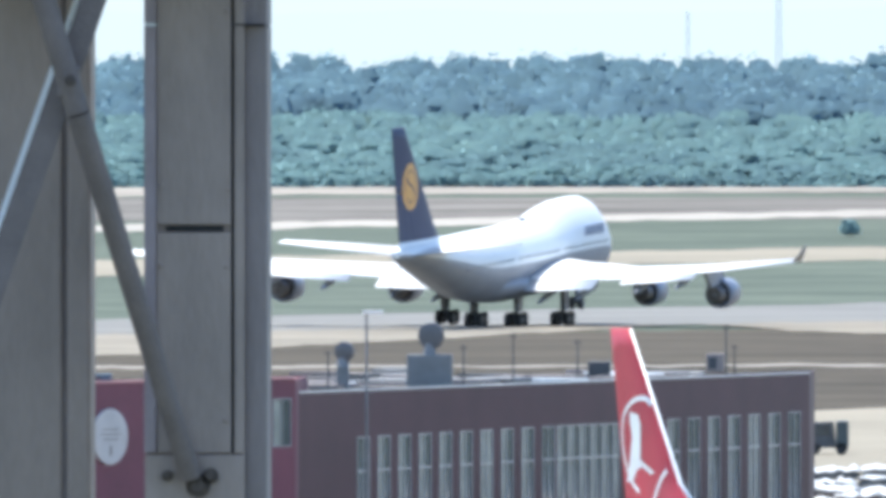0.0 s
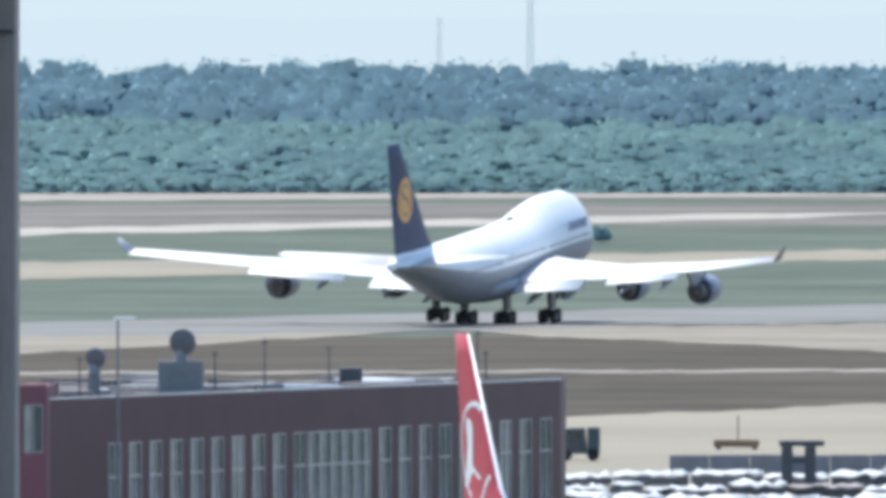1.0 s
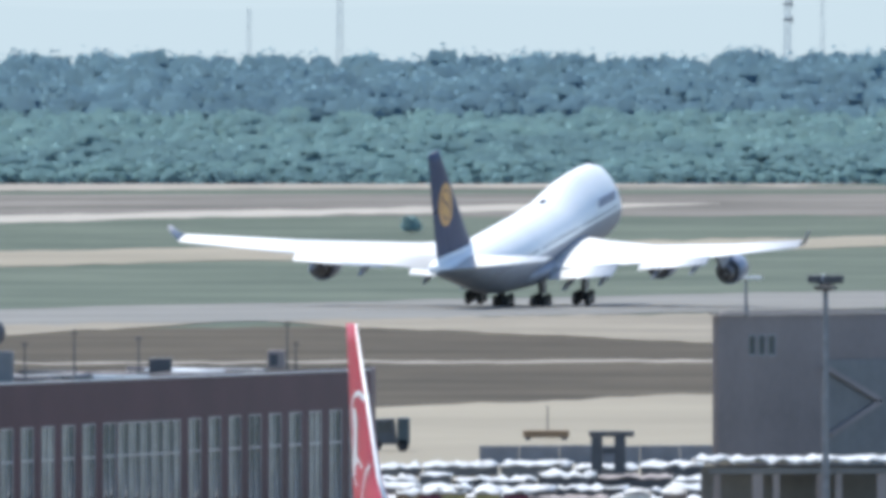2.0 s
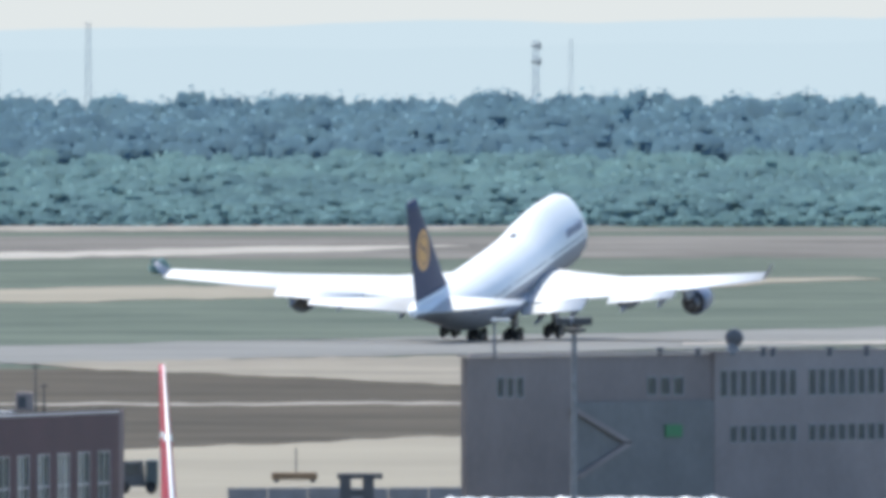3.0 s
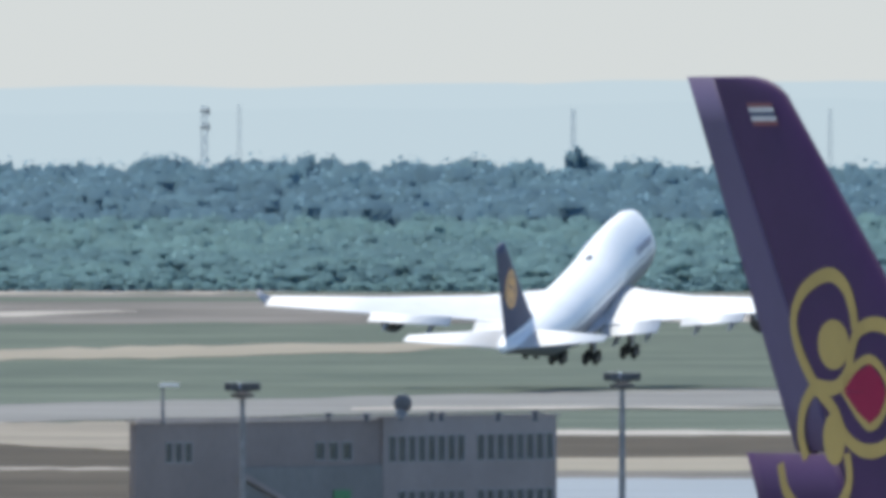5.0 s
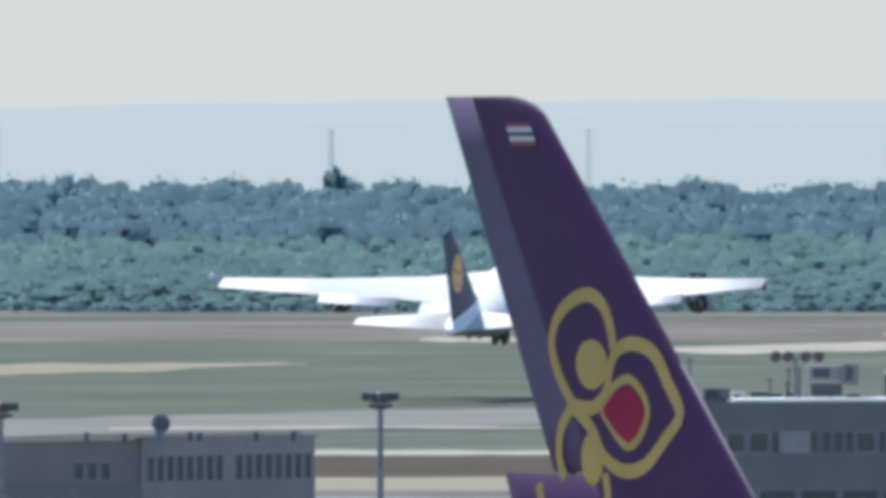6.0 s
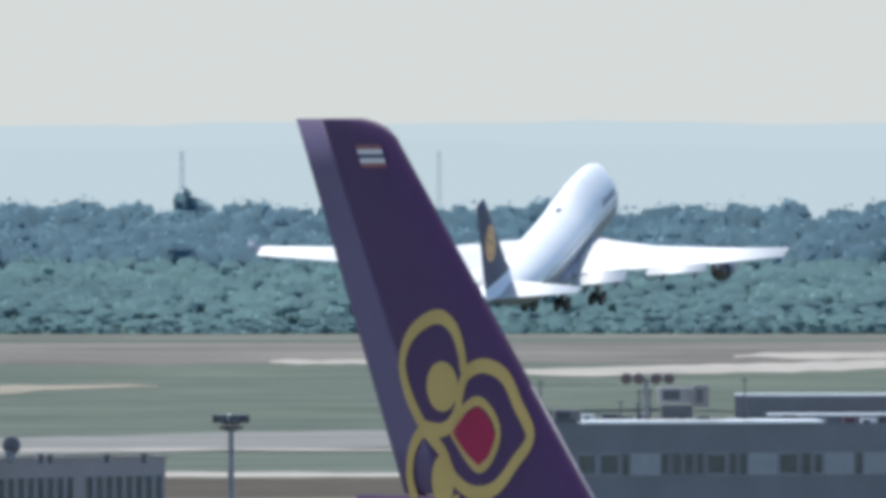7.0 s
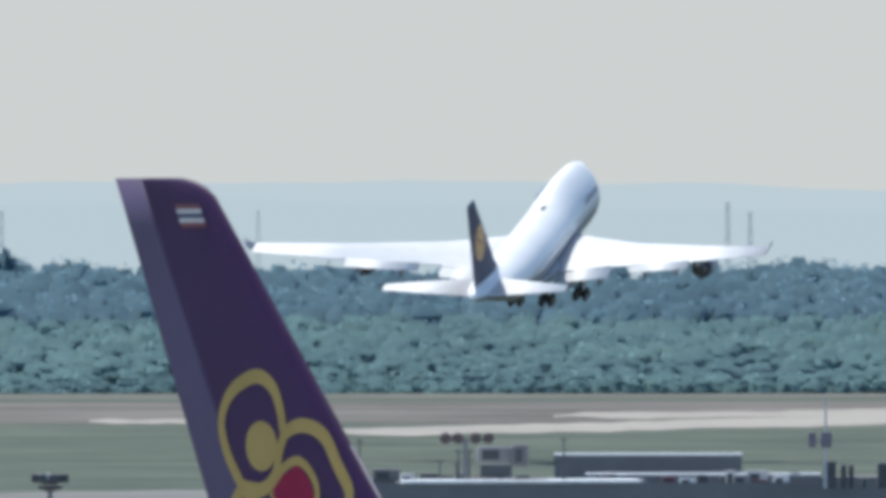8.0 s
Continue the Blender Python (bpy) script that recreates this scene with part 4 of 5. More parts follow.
def window(parent, s0, s1, z0, z1, glass, bars=0, frame_m=None, depth=0.12, transom=None, wall_y=0.0):
    """A window set into a wall at y = wall_y: recess, glass, frame."""
    bm = bmesh.new()
    fw = 0.07 if s1 - s0 > 0.5 else 0.03
    y0 = wall_y - 0.03
    box(bm, s0, s1, y0, wall_y + depth, z1 - fw, z1)
    box(bm, s0, s1, y0, wall_y + depth, z0, z0 + fw)
    box(bm, s0, s0 + fw, y0, wall_y + depth, z0 + fw, z1 - fw)
    box(bm, s1 - fw, s1, y0, wall_y + depth, z0 + fw, z1 - fw)
    if transom:
        box(bm, s0 + fw, s1 - fw, y0 + 0.005, wall_y + depth, transom - 0.06, transom + 0.06)
    w = part("window", bm, frame_m or FRAME, parent)
    for k in range(bars):
        bm = bmesh.new()
        c = s0 + (s1 - s0) * (k + 1) / (bars + 1)
        box(bm, c - 0.04, c + 0.04, y0 + 0.01, wall_y + depth, z0 + fw, z1 - fw)
        part("glazing_bar", bm, frame_m or FRAME, w)
    a, b = s0 + fw * 0.5, s1 - fw * 0.5
    for k in range(bars + 1):
        bm = bmesh.new()
        box(bm, a + (b - a) * k / (bars + 1) + 0.003, a + (b - a) * (k + 1) / (bars + 1) - 0.003, wall_y + 0.03, wall_y + 0.05, z0 + fw * 0.5, z1 - fw * 0.5)
        part("pane", bm, PALEGLASS if glass is PALEGLASS and (k % 2 == 0 or random.random() < 0.3) else GLASS, w)
    return w


def wall_with_holes(parent, length, z0, z1, holes, material, thick=0.3, name="wall"):
    """A wall slab in x-z with rectangular holes (s0, s1, z0, z1) that go through it, as a grid of cells."""
    xs = sorted({0.0, length, *[h[0] for h in holes], *[h[1] for h in holes]})
    zs = sorted({z0, z1, *[h[2] for h in holes], *[h[3] for h in holes]})
    bm = bmesh.new()
    for j in range(len(zs) - 1):
        run = None
        for i in range(len(xs)):
            solid = False
            if i < len(xs) - 1:
                cx, cz = (xs[i] + xs[i + 1]) / 2, (zs[j] + zs[j + 1]) / 2
                solid = not any(h[0] < cx < h[1] and h[2] < cz < h[3] for h in holes)
            if solid and run is None:
                run = xs[i]
            if not solid and run is not None:
                box(bm, run, xs[i], 0, thick, zs[j], zs[j + 1])
                run = None
    return part(name, bm, material, parent)


def lamp_post(u, v, d, foot, label="slim grey lamp post with a flat head", arm=1):
    h = high(v, d) - foot
    t = thing("lamp_post", label, "lamp post", pose(east(u, d), d, foot))
    bm = bmesh.new()
    tube(bm, (0, 0, 0), (0, 0, h), 0.09, 0.05, 10)
    part("pole", bm, STEEL, t)
    bm = bmesh.new()
    box(bm, -0.15, 0.75 * arm, -0.2, 0.2, h, h + 0.14, bevel=0.04)
    part("lamp_head", bm, WHITE, t, "pale flat lamp head")
    return t


def flood_mast(u, v, d, label="tall floodlight mast with a ring of lamps", w=0.85):
    h = high(v, d)
    t = thing("floodlight_mast", label, "floodlight mast", pose(east(u, d), d, 0), "floodlight masts")
    bm = bmesh.new()
    tube(bm, (0, 0, 0), (0, 0, h - 0.3), 0.2, 0.11, 12)
    part("pole", bm, STEEL, t)
    bm = bmesh.new()
    lathe(bm, (0, 0, h - 0.75), (0, 0, 1), [(0, 0.12), (0.1, 0.5), (0.22, 0.55), (0.3, 0.15)], 14)
    part("collar", bm, DARKSTEEL, t)
    for k in range(8):
        a = math.tau * k / 8 + 0.2
        bm = bmesh.new()
        cx, cy = math.cos(a) * w * 0.72, math.sin(a) * w * 0.72
        box(bm, cx - 0.2, cx + 0.2, cy - 0.17, cy + 0.17, h - 0.38, h - 0.02, bevel=0.05)
        part("floodlight", bm, WHITE if k in (2, 3) else DARKSTEEL, t)
    bm = bmesh.new()
    for k in range(8):
        a = math.tau * k / 8 + 0.2
        tube(bm, (0, 0, h - 0.5), (math.cos(a) * w * 0.7, math.sin(a) * w * 0.7, h - 0.3), 0.04, n=6)
    part("arms", bm, DARKSTEEL, t)
    return t


def pole(u, v, d, foot, r=0.06, label="thin dark aerial pole on the roof", cap=False):
    h = high(v, d) - foot
    t = thing("aerial_pole", label, "aerial", pose(east(u, d), d, foot), "roof aerials")
    bm = bmesh.new()
    tube(bm, (0, 0, 0), (0, 0, h), r, r * 0.6, 8)
    part("rod", bm, DARKSTEEL, t)
    bm = bmesh.new()
    if cap:
        tube(bm, (0, 0, h), (0, 0, h + 0.12), r * 1.7, r * 1.2, 8)
        part("cowl", bm, DARKSTEEL, t)
    else:
        tube(bm, (-0.2, 0, h * 0.93), (0.2, 0, h * 0.93), r * 0.5, n=6)
        part("crossbar", bm, DARKSTEEL, t)
    return t


PALEFRAME = mat("pale_window_frame", (0.4, 0.39, 0.38), 0.5, scale=2, vary=0.15)


def build_red_building():
    b = thing("red_building", "long dark red clad building with tall windows", "building")
    f = Facade(525, 1050, 1432, 1125)
    b.matrix_basis = f.m
    L = f.length
    zt = (f.z(525, 697) + f.z(1432, 661)) / 2
    wins, holes = [], []
    # spaced tall windows, with one joined block of glass
    marks = [(631 + 36.4 * k, 22) for k in range(10)] + [(985, 110)] + [(1110 + 35.6 * k, 21) for k in range(9)]
    for u, w in marks:
        s0, s1 = f.s(u), f.s(u + w)
        z1 = f.z(u, 774 - (u - 631) * 0.058)
        zz0 = 0.9
        wins.append((s0, s1, zz0, z1, w))
        holes.append((s0, s1, zz0, z1))
    wall_with_holes(b, L, 0, zt, holes, REDWALL)
    for s0, s1, z0, z1, w in wins:
        window(b, s0, s1, z0, z1, PALEGLASS if w > 50 or random.random() < 0.8 else GLASS, 10 if w > 50 else 1, PALEFRAME, transom=z1 - 1.55)
    f.shell(b, 14, zt, zt - 0.45, REDWALL, ROOF)
    # the roof reaches further back at the near end
    inv = f.m.inverted()
    bm = bmesh.new()
    foot = [inv @ Vector((east(u, d), d, 0)) for u, d in ((528, 1066), (1428, 1139), (1428, 1143), (560, 1136))]
    rings = [[Vector((p.x, p.y, z)) for p in foot] for z in (zt - 0.9, zt - 0.42)]
    loft(bm, rings)
    part("rear_roof", bm, ROOF, b, "grey gravel roof")
    rng = random.Random(21)
    for k in range(90):
        d = 1062 + 70 * (k / 90) + rng.uniform(-2, 2)
        u = rng.uniform(535, 535 + 850 * (0.3 + 0.7 * k / 90))
        if d < 1054 + (u - 525) * 0.0827:
            continue
        w, h = rng.uniform(0.5, 4.0), rng.uniform(0.05, 0.42)
        p = inv @ Vector((east(u, d), d, 0))
        bm = bmesh.new()
        box(bm, p.x - w / 2, p.x + w / 2, p.y - 1.2, p.y + 1.2, zt - 0.42, zt - 0.42 + h + 0.25, bevel=0.05)
        part("roof_duct", bm, rng.choice((COPING, DARKSTEEL, ROOF, GREYWALL2, TEALWALL, GREYWALL)), b, "low sheet-metal duct on the roof")
    bm = bmesh.new()
    f.back(bm, -0.05, L + 0.05, -0.1, 0.5, zt + 0.003, zt + 0.07)
    part("coping", bm, COPING, b, "bright coping, whitened for sun glare")
    # lower red wing towards the terminal
    f2 = Facade(-60, 1020, 521, 1046)
    w = thing("red_wing", "bright red clad wing of the building with an oval sign", "building", f2.m)
    z2 = f2.z(480, 672)
    hole = (f2.s(481), f2.s(514), f2.z(490, 792), f2.z(490, 706))
    wall_with_holes(w, f2.length, 0, z2, [hole], REDWALL2)
    window(w, *hole, PALEGLASS, 1, FRAME)
    f2.shell(w, 14, z2 - 0.05, z2 - 0.1, REDWALL2, mat("red_roof", (0.45, 0.13, 0.15), 0.8, scale=0.5))
    bm = bmesh.new()
    box(bm, -0.05, f2.length + 0.05, -0.05, 0.3, z2 + 0.003, z2 + 0.08)
    part("coping", bm, mat("red_coping", (0.6, 0.3, 0.3), 0.5), w)
    bm = bmesh.new()
    cs, cz = f2.s(190), f2.z(190, 774)
    lathe(bm, (cs, -0.02, cz), (0, -1, 0), [(0, 1.24), (0.1, 1.24), (0.12, 1.14)], 28)
    for vert in bm.verts:
        vert.co.x = cs + (vert.co.x - cs) * 1.25
    sg = part("oval_sign", bm, mat("sign_white", (0.5, 0.47, 0.47), 0.5, vary=0.1), w, "white oval sign board")
    bm = bmesh.new()
    for k, hw in enumerate((0.75, 0.85, 0.65)):
        box(bm, cs - hw, cs + hw, -0.15, -0.13, cz + 0.3 - k * 0.22, cz + 0.36 - k * 0.22)
    box(bm, cs - 0.1, cs + 0.1, -0.15, -0.13, cz - 0.85, cz - 0.4)
    part("sign_bars", bm, GREYWALL2, sg, "grey bars of small lettering")
    return f, zt


def build_radar(u, v0, v1, v2, d, foot, w, label):
    """A box-shaped cabin with a turning dish above it."""
    s = d * UNIT
    t = thing("radar_unit", label, "radar", pose(east(u, d), d, foot))
    z0, z1 = high(v1, d) - foot, high(v0, d) - foot
    bm = bmesh.new()
    box(bm, -w * s / 2, w * s / 2, -0.6, 0.6, 0, z0, bevel=0.05)
    part("cabin", bm, mat("cabin_grey", (0.17, 0.18, 0.19), 0.6), t)
    bm = bmesh.new()
    tube(bm, (0, 0, z0), (0, 0, z0 + (z1 - z0) * 0.35), 0.3, 0.22, 12)
    part("pedestal", bm, STEEL, t)
    bm = bmesh.new()
    r = (z1 - z0) * 0.42
    lathe(bm, (0, -0.25, z1 - r), (0.35, 1, 0.1), [(0, r * 0.4), (0.1, r), (0.25, r * 1.05), (0.45, r * 0.9), (0.7, r * 0.4)], 18)
    part("dish", bm, mat("dish_grey", (0.11, 0.11, 0.12), 0.5), t, "round dish antenna")
    return t


def build_grey_building():
    f = Facade(2048, 1080, 2790, 1112)
    b = thing("grey_building", "plain grey rendered operations building with dark windows", "building", f.m)
    L = f.length
    zt = f.z(2400, 559)
    s1 = f.s(2483)
    holes_l, holes_r, W = [], [], []
    for u0, u1, v0, v1 in ((2101, 2114, 598, 636), (2118, 2131, 598, 636), (2135, 2149, 598, 636), (2366, 2384, 597, 632), (2390, 2408, 597, 632), (2413, 2432, 597, 632)):
        h = (f.s(u0), f.s(u1), f.z(u0, v1), f.z(u0, v0))
        holes_l.append(h)
    for k in range(17):
        u = 2492 + k * 17.4
        if k in (8,):
            continue
        for v0, v1 in ((586, 635), (684, 716)):
            if v0 > 600 and k < 1:
                continue
            h = (f.s(u) - s1, f.s(u + 13.5) - s1, f.z(u, v1 - (u - 2490) * 0.02), f.z(u, v0 - (u - 2490) * 0.02))
            holes_r.append(h)
    wall_with_holes(b, s1, 0, zt, holes_l, GREYWALL)
    for h in holes_l:
        window(b, *h, GLASS, 0, FRAME)
    g2 = wall_with_holes(b, L - s1, 0, zt + 0.05, holes_r, GREYWALL2)
    g2.location.x = s1
    g2.location.y = -0.12
    for h in holes_r:
        window(b, h[0] + s1, h[1] + s1, h[2], h[3], GLASS, 0, FRAME, wall_y=-0.12)
    bm = bmesh.new()
    box(bm, f.s(2238), s1, -0.1, -0.004, 0, f.z(2300, 642), bevel=0.02)
    part("cladding_panel", bm, TEALWALL, b, "dark teal cladding below the windows")
    bm = bmesh.new()
    box(bm, f.s(2395), f.s(2425), -0.16, -0.104, f.z(2400, 705), f.z(2400, 683), bevel=0.02)
    part("green_sign", bm, GREEN, b, "small green sign")
    bm = bmesh.new()
    for a, c in (((2230, 655), (2330, 715)), ((2330, 715), (2240, 775))):
        bar(bm, (f.s(a[0]), -0.2, f.z(*a)), (f.s(c[0]), -0.2, f.z(*c)), 0.25, 0.12)
    part("stair_rail", bm, GREYWALL2, b, "pale slanting stair stringers")
    f.shell(b, 18, zt, zt - 0.05, GREYWALL, ROOF)
    bm = bmesh.new()
    box(bm, -0.35, L + 0.35, -0.16, 0.32, zt + 0.053, zt + 0.13)
    part("coping", bm, GREYWALL2, b)
    # low annex with a white canopy
    f2 = Facade(2036, 1040, 2525, 1041)
    c = thing("canopy", "low annex with a rumpled pale canopy over dark doors", "canopy", f2.m)
    z2 = f2.z(2200, 820)
    bm = bmesh.new()
    nx, ny = 44, 8
    lay = [[[bm.verts.new((-0.2 + (f2.length + 0.2) * i / nx, 9 * j / ny, z2 - 0.12 * low + 0.3 * noise.noise((i * 0.55, j * 0.8, 4.2)))) for j in range(ny + 1)] for i in range(nx + 1)] for low in (0, 1)]
    for i in range(nx):
        for j in range(ny):
            bm.faces.new((lay[0][i][j], lay[0][i + 1][j], lay[0][i + 1][j + 1], lay[0][i][j + 1]))
            bm.faces.new((lay[1][i][j], lay[1][i][j + 1], lay[1][i + 1][j + 1], lay[1][i + 1][j]))
    rim = [(i, 0) for i in range(nx)] + [(nx, j) for j in range(ny)] + [(i, ny) for i in range(nx, 0, -1)] + [(0, j) for j in range(ny, 0, -1)]
    for (i, j), (k, q) in zip(rim, rim[1:] + rim[:1]):
        bm.faces.new((lay[0][i][j], lay[1][i][j], lay[1][k][q], lay[0][k][q]))
    part("roof", bm, TARP, c, "rumpled pale sheet roof", True)
    bm = bmesh.new()
    box(bm, -0.1, f2.length - 0.1, 0.2, 0.42, z2 - 0.62, z2 - 0.36, bevel=0.02)
    part("edge_beam", bm, TEALWALL, c)
    for k in range(9):
        s = 0.3 + (k + (0, 0.3, -0.2, 0.25, -0.3, 0.1, 0.3, -0.25, 0)[k]) * (f2.length - 0.6) / 8
        bm = bmesh.new()
        box(bm, s - 0.16 - 0.2 * (k % 2), s + 0.12, 0.25, 0.5, 0, z2 - 0.45, bevel=0.02)
        part("post", bm, GREYWALL2 if k % 3 else GREYWALL, c)
    bm = bmesh.new()
    box(bm, 0, f2.length, 6, 6.3, 0, z2 - 0.35)
    part("back_wall", bm, TEALWALL, c)
    return f, zt


def build_right_building():
    f = Facade(3440, 1060, 4700, 1075)
    b = thing("slate_building", "long slate-grey terminal building with a window band", "building", f.m)
    L = f.length
    zt = f.z(3600, 492)
    z0, z1 = f.z(3600, 583), f.z(3600, 544)
    rng = random.Random(7)
    holes, s = [], f.s(3522)
    while s < L - 2:
        w = rng.choice((0.4, 0.55, 1.0, 1.05, 0.5))
        holes.append((s, s + w, z0, z1))
        s += w + rng.choice((0.1, 0.12, 0.15, 0.12, 1.6))
    wall_with_holes(b, L, 0, zt, holes, TEALWALL2)
    for h in holes:
        window(b, *h, GLASS, 0, FRAME)
    lo = []
    s = 2.0
    while s < L - 3:
        h = (s, s + 1.7, f.z(3600, 690), f.z(3600, 650))
        lo.append(h)
        s += 2.1
    for h in lo:
        bm = bmesh.new()
        box(bm, h[0], h[1], -0.05, 0.0 - 0.003, h[2], h[3], bevel=0.01)
        part("lower_window", bm, GLASS, b, "dark lower window")
    for k in range(len(holes) - 1):
        a, c = holes[k][1], holes[k + 1][0]
        if c - a > 0.5:
            bm = bmesh.new()
            box(bm, a + 0.06, c - 0.06, -0.03, -0.003, z0, z1)
            part("window_band_panel", bm, FRAME, b, "pale panel between the windows")
    f.shell(b, 30, zt, zt - 0.25, TEALWALL2, ROOF)
    # deep pale sheet that stands in for glare along the roof edge
    bm = bmesh.new()
    f.back(bm, f.s(3535), f.s(3960), -0.15, 11.0, zt + 0.003, zt + 0.12)
    part("coping", bm, COPING, b, "bright coping, whitened for sun glare")
    inv = f.m.inverted()
    for u0, u1, v, d in ((3858, 4275, 473, 1082), (3803, 4135, 438, 1094)):
        z = high(v, d)
        foot = [inv @ Vector((east(u, q), q, 0)) for u, q in ((u0, d), (u1, d), (u1, d + 6), (u0, d + 6))]
        bm = bmesh.new()
        loft(bm, [[Vector((p.x, p.y, h)) for p in foot] for h in (zt - 0.25, z - 0.12)])
        u = part("upper_storey", bm, TEALWALL2, b, "set-back upper storey")
        bm = bmesh.new()
        loft(bm, [[Vector((p.x, p.y, h)) for p in foot] for h in (z - 0.117, z - 0.04)])
        part("coping", bm, COPING, u, "bright roof edge")
    return f, zt


TEALWALL2 = mat("slate_cladding", (0.165, 0.16, 0.165), 0.6, scale=0.3, vary=0.15)


def roof_box(name, u0, u1, v0, v1, d, depth, m, label, cat, group=""):
    t = thing(name, label, cat, pose(east((u0 + u1) / 2, d), d, high(v1, d)), group)
    w, h = (u1 - u0) * UNIT * d, (v1 - v0) * UNIT * d
    bm = bmesh.new()
    box(bm, -w / 2, w / 2, 0, depth, 0, h, bevel=min(0.06, h * 0.1))
    part("casing", bm, m, t)
    bm = bmesh.new()
    box(bm, -w * 0.38, w * 0.1, -0.03, 0.0, h * 0.2, h * 0.8)
    part("grille", bm, DARKSTEEL, t)
    return t


def flood_rack(u, v, d, foot):
    t = thing("floodlight_rack", "roof rack with four round floodlights", "floodlight rack", pose(east(u, d), d, foot))
    s = d * UNIT
    h = high(v, d) - foot
    bm = bmesh.new()
    tube(bm, (0, 0, 0), (0, 0, h), 0.12, 0.1, 10)
    part("pole", bm, STEEL, t)
    bm = bmesh.new()
    tube(bm, (-38 * s, 0, h - 0.1), (44 * s, 0, h - 0.1), 0.06, n=8)
    part("crossbar", bm, STEEL, t)
    for dx in (-35, -13, 18, 41):
        bm = bmesh.new()
        lathe(bm, (dx * s, -0.15, h), (0, 1, 0.1), [(0, 0.16), (0.02, 0.24), (0.2, 0.27), (0.4, 0.2), (0.5, 0.08)], 14)
        part("floodlight", bm, mat("floodlight_brown", (0.08, 0.06, 0.06), 0.6), t)
    return t


def cargo_box(u0, u1, v_top, d, depth, tops, body, rng, label, name="covered_dolly"):
    """A low trailer with a rumpled cover on its load."""
    w = (u1 - u0) * UNIT * d
    h = max(0.8, high(v_top, d))
    t = thing(name, label, "baggage trailer", pose(east((u0 + u1) / 2, d), d, 0), "baggage trailers")
    bm = bmesh.new()
    box(bm, -w / 2, w / 2, 0, depth, 0.35, h - 0.25, bevel=0.05)
    part("body", bm, body, t)
    bm = bmesh.new()
    nx, ny = max(3, int(w / 0.35)), 5
    g = [[bm.verts.new((-w / 2 - 0.05 + (w + 0.1) * i / nx, -0.08 + (depth + 0.16) * j / ny, h - 0.25 + (0.15 + 0.4 * noise.noise((i * 0.9 + u0, j * 0.7, 1.3))) * (0.6 if i in (0, nx) or j in (0, ny) else 1))) for j in range(ny + 1)] for i in range(nx + 1)]
    for i in range(nx):
        for j in range(ny):
            bm.faces.new((g[i][j], g[i + 1][j], g[i + 1][j + 1], g[i][j + 1]))
    ext = bmesh.ops.extrude_face_region(bm, geom=bm.faces[:])
    bmesh.ops.translate(bm, vec=(0, 0, -0.08), verts=[e for e in ext["geom"] if isinstance(e, bmesh.types.BMVert)])
    part("cover", bm, tops, t, "rumpled silver cover", True)
    for sx in (-1, 1):
        bm = bmesh.new()
        lathe(bm, (sx * w * 0.32, -0.02, 0.28), (0, 1, 0), [(0, 0.15), (0, 0.28), (0.2, 0.28), (0.2, 0.15)], 12)
        part("wheel", bm, RUBBER, t)
    return t


def van(u, d, label, body, cab):
    t = thing("box_van", label, "van", pose(east(u, d), d, ground_z(d) + 0.05))
    bm = bmesh.new()
    box(bm, 0.06, 0.8, -0.95, 0.95, 0.4, 2.0, bevel=0.1)
    part("box_body", bm, body, t)
    bm = bmesh.new()
    loft(bm, [[Vector((x, y, z)) for x, z in ((-1.7, 0.4), (-1.75, 1.1), (-1.25, 1.9), (-0.1, 1.95), (0.05, 0.4))] for y in (-0.9, 0.9)])
    part("cab", bm, cab, t)
    bm = bmesh.new()
    box(bm, -1.3, -0.3, -0.93, -0.9, 1.15, 1.75)
    part("side_window", bm, GLASS, t)
    for x in (-1.2, 0.4):
        for y in (-0.95, 0.75):
            bm = bmesh.new()
            lathe(bm, (x, y, 0.35), (0, 1, 0), [(0, 0.2), (0, 0.35), (0.2, 0.35), (0.2, 0.2)], 14)
            part("wheel", bm, RUBBER, t)
    return t


